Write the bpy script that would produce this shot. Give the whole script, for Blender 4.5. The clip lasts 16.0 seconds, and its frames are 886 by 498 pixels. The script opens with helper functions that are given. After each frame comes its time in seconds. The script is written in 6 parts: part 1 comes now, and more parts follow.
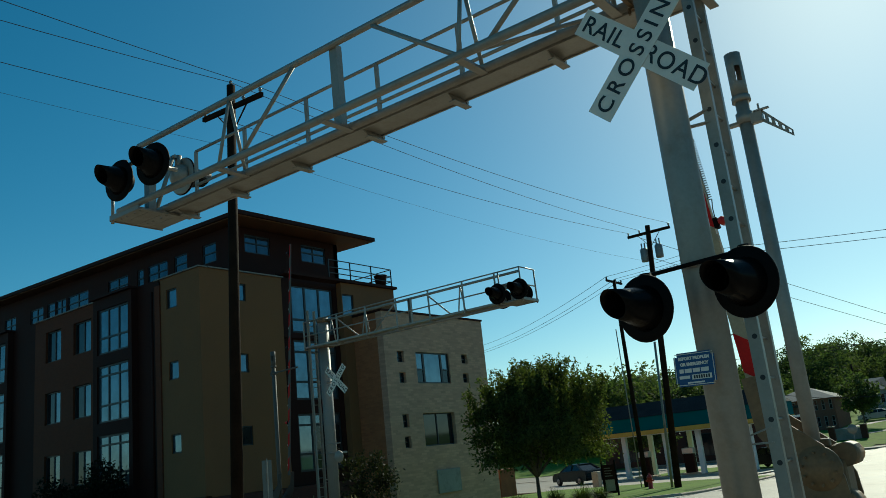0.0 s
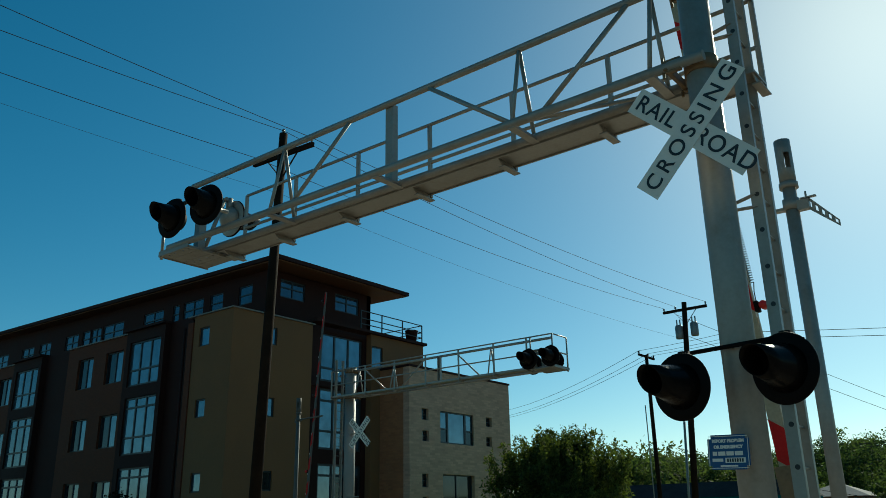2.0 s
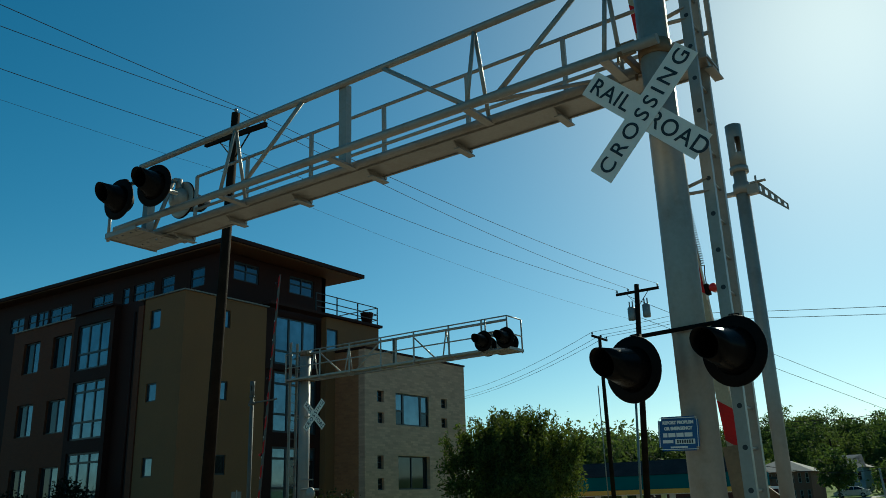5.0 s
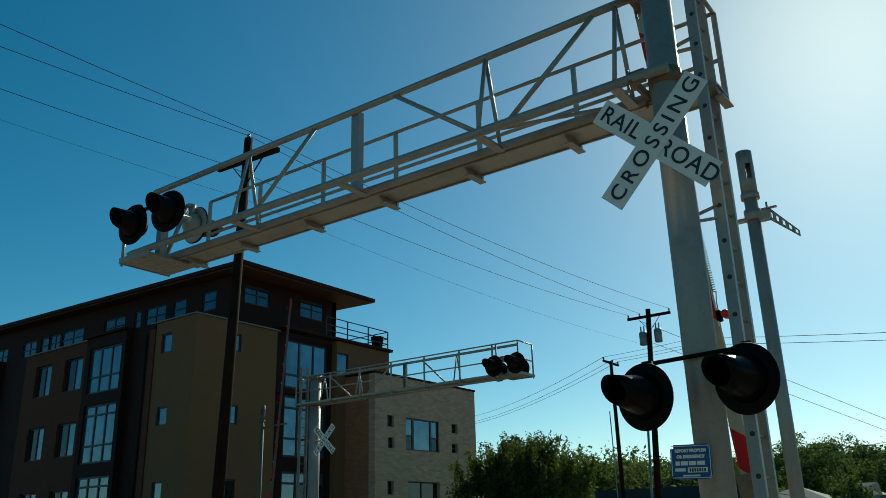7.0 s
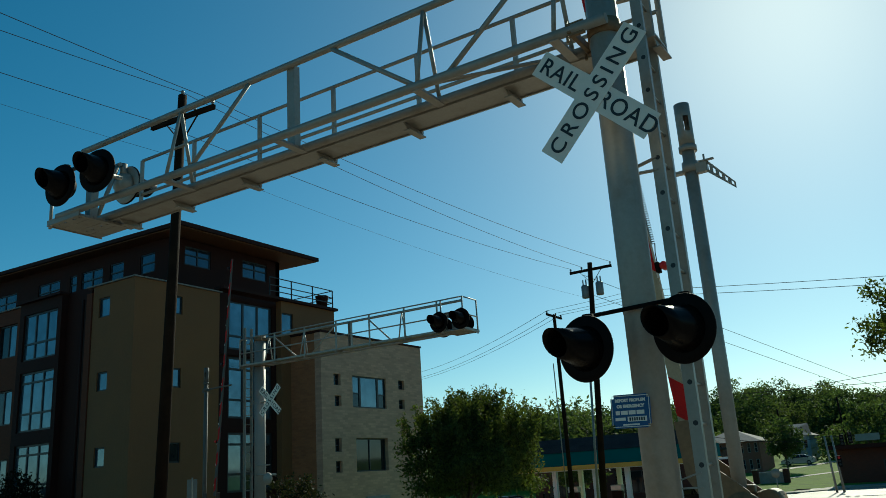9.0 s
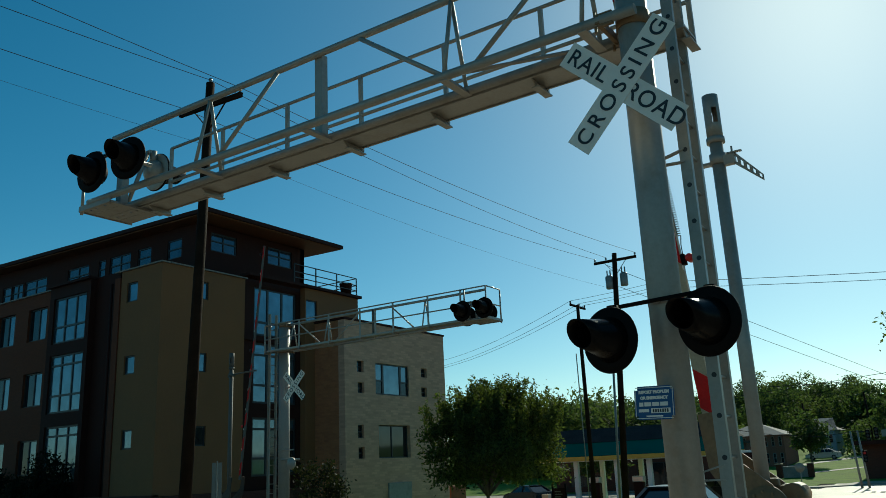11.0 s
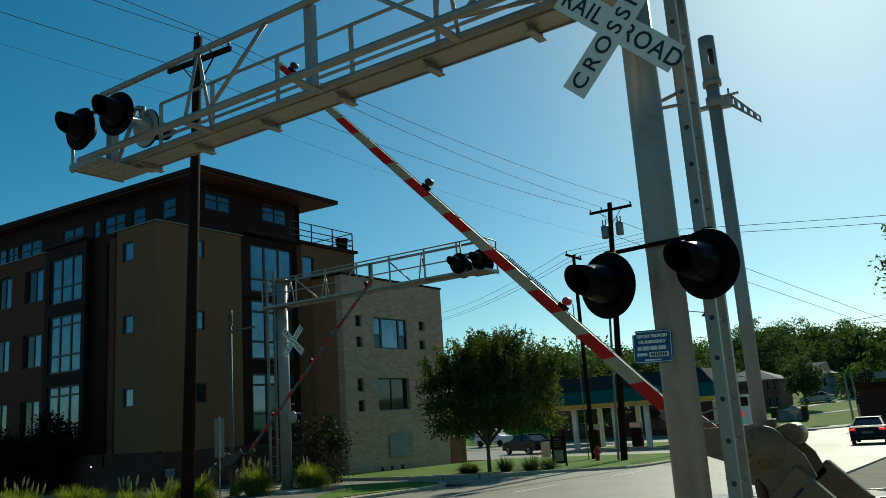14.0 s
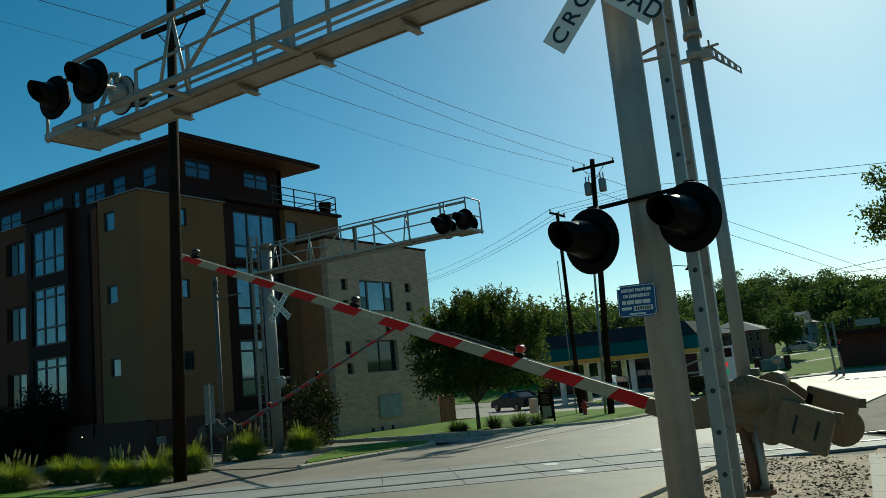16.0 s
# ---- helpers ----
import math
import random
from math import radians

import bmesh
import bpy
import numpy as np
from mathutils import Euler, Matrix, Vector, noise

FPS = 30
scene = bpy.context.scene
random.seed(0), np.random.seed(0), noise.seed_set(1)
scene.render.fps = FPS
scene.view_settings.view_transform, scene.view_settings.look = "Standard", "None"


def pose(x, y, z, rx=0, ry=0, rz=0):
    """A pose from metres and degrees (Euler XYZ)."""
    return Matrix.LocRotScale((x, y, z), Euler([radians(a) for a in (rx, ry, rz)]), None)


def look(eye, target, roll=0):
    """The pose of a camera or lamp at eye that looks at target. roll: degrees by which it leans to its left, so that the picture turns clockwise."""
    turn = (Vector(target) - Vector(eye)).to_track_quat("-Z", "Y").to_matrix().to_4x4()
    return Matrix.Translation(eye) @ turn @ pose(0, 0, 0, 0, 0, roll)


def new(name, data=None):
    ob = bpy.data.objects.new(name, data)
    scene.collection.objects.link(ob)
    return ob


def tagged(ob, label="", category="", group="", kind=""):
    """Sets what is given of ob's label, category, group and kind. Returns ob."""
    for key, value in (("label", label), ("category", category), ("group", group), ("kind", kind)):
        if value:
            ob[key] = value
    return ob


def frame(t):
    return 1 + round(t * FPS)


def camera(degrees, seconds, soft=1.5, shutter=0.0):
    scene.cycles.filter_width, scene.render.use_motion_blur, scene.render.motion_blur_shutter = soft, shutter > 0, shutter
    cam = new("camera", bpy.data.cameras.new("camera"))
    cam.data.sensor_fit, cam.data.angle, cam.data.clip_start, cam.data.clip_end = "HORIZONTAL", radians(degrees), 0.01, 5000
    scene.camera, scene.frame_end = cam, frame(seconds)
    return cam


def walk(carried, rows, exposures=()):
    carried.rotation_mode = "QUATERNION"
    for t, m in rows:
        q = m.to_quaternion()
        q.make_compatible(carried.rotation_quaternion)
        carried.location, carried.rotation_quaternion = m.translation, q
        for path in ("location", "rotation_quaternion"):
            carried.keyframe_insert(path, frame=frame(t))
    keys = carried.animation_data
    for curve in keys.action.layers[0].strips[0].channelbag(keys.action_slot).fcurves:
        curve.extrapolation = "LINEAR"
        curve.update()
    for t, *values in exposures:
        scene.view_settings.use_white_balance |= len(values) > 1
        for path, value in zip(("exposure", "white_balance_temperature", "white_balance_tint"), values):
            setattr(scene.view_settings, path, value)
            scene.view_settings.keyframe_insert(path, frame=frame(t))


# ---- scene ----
EYE = 1.64
cam = camera(57.0, 16.0, soft=0.8)
PATH = [
    (0.0, -0.008, 0.077, 1.607, 104.295, 5.990, 37.685),
    (0.5, -0.019, 0.060, 1.607, 101.872, 6.265, 36.780),
    (1.0, -0.044, 0.135, 1.631, 102.456, 1.508, 33.847),
    (1.5, 0.002, 0.019, 1.622, 110.134, -0.086, 37.648),
    (2.0, 0.006, -0.064, 1.592, 108.476, 0.945, 38.698),
    (2.5, -0.016, -0.031, 1.587, 106.553, 1.269, 38.095),
    (3.0, -0.008, -0.030, 1.601, 107.145, 1.548, 37.667),
    (3.5, -0.024, 0.001, 1.598, 106.565, 1.504, 36.276),
    (4.0, -0.030, 0.020, 1.603, 105.798, 2.023, 35.510),
    (6.5, 0.017, -0.052, 1.634, 109.608, 1.309, 36.177),
    (7.0, 0.004, -0.041, 1.630, 108.829, 1.456, 36.399),
    (7.5, 0.015, -0.045, 1.644, 108.418, 4.001, 38.284),
    (8.0, -0.008, -0.020, 1.632, 106.511, 3.083, 37.515),
    (8.5, -0.004, 0.004, 1.643, 107.433, 3.239, 35.155),
    (9.0, -0.017, 0.048, 1.645, 105.684, 3.558, 32.962),
    (9.5, -0.007, 0.023, 1.645, 105.470, 3.508, 33.573),
    (12.0, -0.005, -0.003, 1.636, 104.272, 2.519, 34.597),
    (12.5, -0.030, 0.027, 1.623, 102.222, 3.389, 34.275),
    (13.0, -0.055, 0.052, 1.625, 102.009, 3.118, 33.416),
    (13.5, -0.051, 0.036, 1.609, 101.712, 2.404, 33.600),
    (14.0, -0.041, 0.043, 1.617, 101.724, 3.786, 34.374),
    (14.5, -0.036, 0.021, 1.616, 100.594, 4.298, 33.919),
    (15.0, -0.044, 0.052, 1.620, 100.179, 4.998, 33.682),
    (15.5, -0.046, 0.054, 1.607, 99.342, 5.383, 34.123),
    (16.0, -0.044, 0.055, 1.610, 98.936, 5.550, 33.581),
]
walk(cam, [(t, pose(x, y, z, rx, ry, rz)) for t, x, y, z, rx, ry, rz in PATH], [(0.0, 0.09, 6600, -9), (16.0, 0.09, 6600, -9)])

# ---- light: a low sun ahead of the camera in a clear sky ----
SUN_AZ, SUN_EL = -5.0, 31.0
world = bpy.data.worlds.new("sky")
scene.world = world
world.use_nodes = True
sky = world.node_tree.nodes.new("ShaderNodeTexSky")
sky.sky_type, sky.sun_disc = "NISHITA", False
sky.sun_elevation, sky.sun_rotation = radians(SUN_EL), radians(SUN_AZ)
sky.altitude, sky.air_density, sky.dust_density, sky.ozone_density = 100, 0.8, 0.47, 3.3
back = world.node_tree.nodes["Background"]
back.inputs["Strength"].default_value = 0.091
rich = world.node_tree.nodes.new("ShaderNodeHueSaturation")
rich.inputs["Saturation"].default_value, rich.inputs["Hue"].default_value = 1.34, 0.488
world.node_tree.links.new(sky.outputs[0], rich.inputs["Color"])
tone = world.node_tree.nodes.new("ShaderNodeMix")
tone.data_type, tone.blend_type = "RGBA", "MULTIPLY"
tone.inputs[0].default_value, tone.inputs[7].default_value = 1.0, (0.955, 1.0, 0.93, 1)
world.node_tree.links.new(rich.outputs[0], tone.inputs[6])
world.node_tree.links.new(tone.outputs[2], back.inputs["Color"])
sun = new("sun", bpy.data.lights.new("sun", "SUN"))
sun.data.energy, sun.data.angle, sun.data.color = 3.6, radians(0.55), (1.0, 0.93, 0.82)
SUN_WAY = Vector((math.sin(radians(SUN_AZ)) * math.cos(radians(SUN_EL)), math.cos(radians(SUN_AZ)) * math.cos(radians(SUN_EL)), math.sin(radians(SUN_EL))))
sun.matrix_world = look(SUN_WAY * 60, (0, 0, 0))


# ---- materials ----
def mat(name, col, rough=0.6, metal=0.0, var=0.18, scale=1.5, fine=25.0, bump=0.15, dirt=None, dirt_amount=0.35, spec=0.5):
    """A surface with broad stains, fine grain and slight relief, in metres."""
    m = bpy.data.materials.new(name)
    m.use_nodes = True
    nt = m.node_tree
    n, ln = nt.nodes, nt.links
    bsdf = n["Principled BSDF"]
    co = n.new("ShaderNodeTexCoord")
    big, small = n.new("ShaderNodeTexNoise"), n.new("ShaderNodeTexNoise")
    big.inputs["Scale"].default_value, big.inputs["Detail"].default_value = scale, 6
    small.inputs["Scale"].default_value, small.inputs["Detail"].default_value = fine, 4
    ln.new(co.outputs["Object"], big.inputs["Vector"])
    ln.new(co.outputs["Object"], small.inputs["Vector"])
    ramp = n.new("ShaderNodeValToRGB")
    lo = [max(0, c * (1 - var)) for c in col]
    hi = [min(1, c * (1 + var)) for c in col]
    ramp.color_ramp.elements[0].position, ramp.color_ramp.elements[1].position = 0.3, 0.7
    ramp.color_ramp.elements[0].color, ramp.color_ramp.elements[1].color = (*lo, 1), (*hi, 1)
    ln.new(big.outputs["Fac"], ramp.inputs["Fac"])
    mix = n.new("ShaderNodeMix")
    mix.data_type, mix.blend_type = "RGBA", "OVERLAY"
    mix.inputs[0].default_value = min(0.6, var * 2)
    ln.new(ramp.outputs["Color"], mix.inputs[6])
    ln.new(small.outputs["Fac"], mix.inputs[7])
    last = mix.outputs[2]
    if dirt:
        patch = n.new("ShaderNodeTexNoise")
        patch.inputs["Scale"].default_value, patch.inputs["Detail"].default_value, patch.inputs["Roughness"].default_value = scale * 2.7, 8, 0.7
        ln.new(co.outputs["Object"], patch.inputs["Vector"])
        cut = n.new("ShaderNodeValToRGB")
        cut.color_ramp.elements[0].position, cut.color_ramp.elements[1].position = 0.5, 0.72
        cut.color_ramp.elements[1].color = (dirt_amount, dirt_amount, dirt_amount, 1)
        ln.new(patch.outputs["Fac"], cut.inputs["Fac"])
        over = n.new("ShaderNodeMix")
        over.data_type = "RGBA"
        ln.new(cut.outputs["Color"], over.inputs[0])
        ln.new(last, over.inputs[6])
        over.inputs[7].default_value = (*dirt, 1)
        last = over.outputs[2]
    ln.new(last, bsdf.inputs["Base Color"])
    rr = n.new("ShaderNodeMapRange")
    rr.inputs["To Min"].default_value, rr.inputs["To Max"].default_value = max(0.03, rough - 0.1), min(1, rough + 0.1)
    ln.new(big.outputs["Fac"], rr.inputs["Value"])
    ln.new(rr.outputs["Result"], bsdf.inputs["Roughness"])
    bsdf.inputs["Metallic"].default_value = metal
    bsdf.inputs["Specular IOR Level"].default_value = spec
    if bump:
        bp = n.new("ShaderNodeBump")
        bp.inputs["Strength"].default_value, bp.inputs["Distance"].default_value = bump, 0.02
        ln.new(small.outputs["Fac"], bp.inputs["Height"])
        ln.new(bp.outputs["Normal"], bsdf.inputs["Normal"])
    return m


def plain(name, col, rough=0.5, metal=0.0, glow=0.0, glow_col=None):
    m = bpy.data.materials.new(name)
    m.use_nodes = True
    b = m.node_tree.nodes["Principled BSDF"]
    b.inputs["Base Color"].default_value = (*col, 1)
    b.inputs["Roughness"].default_value, b.inputs["Metallic"].default_value = rough, metal
    if glow:
        b.inputs["Emission Color"].default_value = (*(glow_col or col), 1)
        b.inputs["Emission Strength"].default_value = glow
    return m


# dirt patches: grime, strengthened to mimic mottled reflections on the deck plate
ALU = mat("aluminium_paint", (0.295, 0.268, 0.228), 0.42, 0.2, 0.07, 1.2, 30, 0.03, (0.17, 0.125, 0.08), 0.5)
GALV = mat("galvanised_steel", (0.3, 0.265, 0.225), 0.5, 0.2, 0.12, 4, 40, 0.05)
BLACK = mat("black_signal_paint", (0.008, 0.0065, 0.006), 0.6, 0, 0.2, 3, 40, 0.03, spec=0.05)
HOOD = mat("black_hood_enamel", (0.008, 0.0065, 0.006), 0.25, 0, 0.2, 3, 40, 0.01, spec=0.07)
ARM_WHITE = mat("dusty_white_sheet", (0.37, 0.3, 0.195), 0.55, 0, 0.12, 2, 40, 0.03, (0.26, 0.2, 0.12), 0.5, spec=0.2)
WHITE_REF = mat("white_reflective_sheet", (0.76, 0.68, 0.58), 0.5, 0, 0.05, 2, 60, 0.02, (0.5, 0.45, 0.38), 0.2)
INK = plain("black_letter_sheet", (0.015, 0.015, 0.015), 0.5)
RED_REF = mat("red_reflective_sheet", (0.5, 0.012, 0.01), 0.55, 0, 0.12, 3, 60, 0.02, spec=0.15)
BLUE_SIGN = mat("blue_sign_sheet", (0.0, 0.055, 0.17), 0.45, 0, 0.08, 3, 60, 0.02)
LENS = plain("red_lens", (0.016, 0.003, 0.002), 0.4)
LENS_LIT = plain("red_lens_lit", (0.11, 0.004, 0.003), 0.4, 0, 0.05, (1.0, 0.02, 0.015))
MECH = mat("weathered_mechanism_paint", (0.165, 0.1, 0.045), 0.6, 0.0, 0.2, 4, 30, 0.08, (0.2, 0.11, 0.05), 0.6)
RUST = mat("rusty_steel", (0.16, 0.07, 0.035), 0.85, 0.1, 0.3, 6, 40, 0.3)
WOOD = mat("creosoted_wood", (0.022, 0.012, 0.007), 0.9, 0, 0.4, 2, 40, 0.4, spec=0.08)
WIRE = plain("wire_black", (0.02, 0.018, 0.017), 0.85)
INSUL = mat("porcelain", (0.2, 0.19, 0.18), 0.25, 0, 0.1, 5, 40, 0)
TAN = mat("tan_stucco", (0.215, 0.092, 0.034), 0.9, 0, 0.1, 0.4, 18, 0.25)
DARK_PANEL = mat("charcoal_metal_panel", (0.036, 0.011, 0.0075), 0.7, 0.0, 0.15, 0.8, 20, 0.05, spec=0.15)
BROWN_PANEL = mat("brown_metal_panel", (0.037, 0.01, 0.0065), 0.7, 0.0, 0.15, 0.8, 20, 0.05, spec=0.15)
SOFFIT = mat("orange_wood_soffit", (0.15, 0.058, 0.02), 0.7, 0, 0.12, 1.5, 20, 0.1)
FRAME = plain("dark_window_frame", (0.03, 0.03, 0.032), 0.4, 0.3)
COPING = mat("light_coping", (0.2, 0.17, 0.14), 0.6, 0.0, 0.1, 2, 20, 0.05)
ASPHALT = mat("road_concrete", (0.27, 0.225, 0.175), 0.62, 0, 0.16, 0.35, 30, 0.2, (0.13, 0.115, 0.1), 0.5, spec=0.35)
CONCRETE = mat("kerb_concrete", (0.46, 0.35, 0.25), 0.8, 0, 0.14, 1.2, 25, 0.2, (0.2, 0.17, 0.13), 0.4)
PAVE = mat("pavement_concrete", (0.32, 0.275, 0.22), 0.8, 0, 0.12, 0.8, 25, 0.15, (0.25, 0.22, 0.18), 0.3)
DIRT = mat("gravelly_dirt", (0.39, 0.29, 0.19), 0.95, 0, 0.35, 1.2, 14, 0.6, (0.1, 0.08, 0.06), 0.5)
BED = mat("grey_brown_bed_gravel", (0.17, 0.14, 0.105), 0.95, 0, 0.35, 1.2, 14, 0.6, (0.07, 0.06, 0.05), 0.5)
GRASS = mat("lawn", (0.115, 0.19, 0.025), 0.95, 0, 0.25, 0.8, 20, 0.3, (0.22, 0.22, 0.05), 0.25, spec=0.1)
RAIL = mat("worn_rail_steel", (0.35, 0.33, 0.31), 0.3, 0.9, 0.15, 3, 30, 0.05)
DARK = plain("dark_gap", (0.02, 0.018, 0.016), 0.9)
BARK = mat("bark", (0.10, 0.075, 0.055), 0.95, 0, 0.3, 3, 20, 0.6)


PANEL = mat("crossing_panel_concrete", (0.27, 0.255, 0.235), 0.75, 0, 0.16, 0.8, 30, 0.2, (0.11, 0.1, 0.09), 0.5)


def coursed(name, a, b, mortar, bw, bh, gap=0.008):
    """Masonry in courses on upright walls: units bw long and bh high."""
    m = mat(name, a, 0.88, 0, 0.14, 0.6, 14, 0.3)
    nt = m.node_tree
    n, ln = nt.nodes, nt.links
    co = n.new("ShaderNodeTexCoord")
    sep, add, com = n.new("ShaderNodeSeparateXYZ"), n.new("ShaderNodeMath"), n.new("ShaderNodeCombineXYZ")
    ln.new(co.outputs["Object"], sep.inputs[0])
    ln.new(sep.outputs[0], add.inputs[0])
    ln.new(sep.outputs[1], add.inputs[1])
    ln.new(add.outputs[0], com.inputs[0])
    ln.new(sep.outputs[2], com.inputs[1])
    br = n.new("ShaderNodeTexBrick")
    br.inputs["Scale"].default_value = 1.0
    br.inputs["Brick Width"].default_value, br.inputs["Row Height"].default_value = bw, bh
    br.inputs["Mortar Size"].default_value, br.inputs["Mortar Smooth"].default_value = gap, 0.3
    br.inputs["Color1"].default_value, br.inputs["Color2"].default_value, br.inputs["Mortar"].default_value = (*a, 1), (*b, 1), (*mortar, 1)
    ln.new(com.outputs[0], br.inputs["Vector"])
    bsdf = n["Principled BSDF"]
    old = bsdf.inputs["Base Color"].links[0].from_socket
    mx = n.new("ShaderNodeMix")
    mx.data_type, mx.blend_type = "RGBA", "MIX"
    mx.inputs[0].default_value = 0.6
    ln.new(old, mx.inputs[6])
    ln.new(br.outputs["Color"], mx.inputs[7])
    ln.new(mx.outputs[2], bsdf.inputs["Base Color"])
    return m


BRICK_RED = coursed("dark_red_brick", (0.095, 0.025, 0.013), (0.055, 0.016, 0.01), (0.07, 0.042, 0.03), 0.22, 0.075)
BRICK_BROWN = coursed("brown_brick", (0.13, 0.03, 0.008), (0.09, 0.022, 0.006), (0.085, 0.025, 0.009), 0.22, 0.075)
STONE = coursed("buff_limestone", (0.62, 0.35, 0.235), (0.34, 0.19, 0.13), (0.42, 0.25, 0.17), 0.42, 0.12, 0.012)


def glass_mat(name, tint, rough=0.03):
    m = mat(name, tint, rough, 0.65, 0.2, 0.35, 2.0, 0.0)
    rr = [k for k in m.node_tree.nodes if k.bl_idname == "ShaderNodeMapRange"][0]
    rr.inputs["To Min"].default_value, rr.inputs["To Max"].default_value = 0.02, 0.06
    return m


GLASS = glass_mat("coated_window_glass", (0.15, 0.21, 0.26))
# the coated glass again, with shade under the roof put into its tint
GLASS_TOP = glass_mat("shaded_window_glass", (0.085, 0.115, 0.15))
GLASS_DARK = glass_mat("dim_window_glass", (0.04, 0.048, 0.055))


def leaf_mat(name, col, var=0.35):
    m = bpy.data.materials.new(name)
    m.use_nodes = True
    nt = m.node_tree
    n, ln = nt.nodes, nt.links
    b = n["Principled BSDF"]
    geo = n.new("ShaderNodeNewGeometry")
    ramp = n.new("ShaderNodeValToRGB")
    ramp.color_ramp.elements[0].color = (*[c * (1 - var) for c in col], 1)
    ramp.color_ramp.elements[1].color = (*[min(1, c * (1 + var)) for c in col], 1)
    ln.new(geo.outputs["Random Per Island"], ramp.inputs["Fac"])
    ln.new(ramp.outputs["Color"], b.inputs["Base Color"])
    b.inputs["Roughness"].default_value = 0.7
    b.inputs["Specular IOR Level"].default_value = 0.25
    tr = n.new("ShaderNodeBsdfTranslucent")
    bright = n.new("ShaderNodeMix")
    bright.data_type, bright.blend_type = "RGBA", "MULTIPLY"
    bright.inputs[0].default_value = 1.0
    ln.new(ramp.outputs["Color"], bright.inputs[6])
    bright.inputs[7].default_value = (1.5, 1.7, 0.8, 1)
    ln.new(bright.outputs[2], tr.inputs["Color"])
    mx = n.new("ShaderNodeMixShader")
    mx.inputs[0].default_value = 0.5
    ln.new(b.outputs[0], mx.inputs[1])
    ln.new(tr.outputs[0], mx.inputs[2])
    ln.new(mx.outputs[0], n["Material Output"].inputs["Surface"])
    return m


LEAF = leaf_mat("leaf_green", (0.062, 0.074, 0.02), 0.6)
LEAF_FAR = leaf_mat("leaf_far", (0.052, 0.072, 0.028), 0.35)
LEAF_FAR_DARK = leaf_mat("leaf_far_dark", (0.032, 0.048, 0.021), 0.35)
LEAF_FAR_OLIVE = leaf_mat("leaf_far_olive", (0.066, 0.083, 0.034), 0.3)
BLADE = leaf_mat("ornamental_grass_blade", (0.17, 0.18, 0.032), 0.5)
BLADE_DARK = leaf_mat("dark_blade", (0.045, 0.06, 0.018), 0.4)
PLUME = leaf_mat("grass_plume", (0.36, 0.3, 0.2), 0.2)


# ---- mesh helpers ----
def box(bm, x0, x1, y0, y1, z0, z1, bevel=0.0):
    vs = [bm.verts.new((x, y, z)) for x in (x0, x1) for y in (y0, y1) for z in (z0, z1)]
    fs = [bm.faces.new([vs[i] for i in q]) for q in ((0, 1, 3, 2), (4, 6, 7, 5), (0, 4, 5, 1), (2, 3, 7, 6), (0, 2, 6, 4), (1, 5, 7, 3))]
    if bevel:
        es = list({e for f in fs for e in f.edges})
        bmesh.ops.bevel(bm, geom=es, offset=bevel, segments=2, affect="EDGES", profile=0.5)
    return vs


def tube(bm, a, b, r, r2=None, seg=12, caps=True):
    a, b = Vector(a), Vector(b)
    r2 = r if r2 is None else r2
    w = (b - a).normalized()
    u = w.orthogonal().normalized()
    v = w.cross(u)
    ring = []
    for c, rad in ((a, r), (b, r2)):
        ring.append([bm.verts.new(c + rad * (math.cos(2 * math.pi * k / seg) * u + math.sin(2 * math.pi * k / seg) * v)) for k in range(seg)])
    for k in range(seg):
        f = bm.faces.new((ring[0][k], ring[0][(k + 1) % seg], ring[1][(k + 1) % seg], ring[1][k]))
        f.smooth = seg > 6
    if caps:
        bm.faces.new(ring[0][::-1])
        bm.faces.new(ring[1])
    return ring


def bar(bm, a, b, w, h):
    """A straight rectangular bar from a to b, w wide and h high."""
    a, b = Vector(a), Vector(b)
    d = (b - a).normalized()
    side = d.cross(Vector((0, 0, 1)))
    side = side.normalized() if side.length > 1e-4 else Vector((1, 0, 0))
    up = side.cross(d)
    vs = [bm.verts.new(c + i * side * w / 2 + j * up * h / 2) for c in (a, b) for i, j in ((-1, -1), (1, -1), (1, 1), (-1, 1))]
    for q in ((3, 2, 1, 0), (4, 5, 6, 7), (0, 1, 5, 4), (1, 2, 6, 5), (2, 3, 7, 6), (3, 0, 4, 7)):
        bm.faces.new([vs[i] for i in q])


def turned(bm, base, way, profile, seg=20, arc=1.0, start=0.0):
    """A surface of revolution round the line from base along way; profile: (distance along, radius)."""
    base, w = Vector(base), Vector(way).normalized()
    u = Vector((0, 0, 1)) if abs(w.z) < 0.9 else Vector((1, 0, 0))
    u = (u - u.dot(w) * w).normalized()
    v = w.cross(u)
    full = arc >= 1.0
    n = seg if full else seg + 1
    rings = [[bm.verts.new(base + d * w + r * (math.cos(2 * math.pi * (start + arc * k / seg)) * u + math.sin(2 * math.pi * (start + arc * k / seg)) * v)) for k in range(n)] for d, r in profile]
    for p, q in zip(rings, rings[1:]):
        for k in range(seg):
            f = bm.faces.new((p[k], p[(k + 1) % n], q[(k + 1) % n], q[k]))
            f.smooth = True
    return rings


def plate(bm, pts, thick, way):
    """A flat plate from a polygon of points, thickened along way."""
    way = Vector(way) * thick
    a = [bm.verts.new(Vector(p)) for p in pts]
    b = [bm.verts.new(Vector(p) + way) for p in pts]
    bm.faces.new(a)
    bm.faces.new(b[::-1])
    for i in range(len(a)):
        j = (i + 1) % len(a)
        bm.faces.new((a[j], a[i], b[i], b[j]))


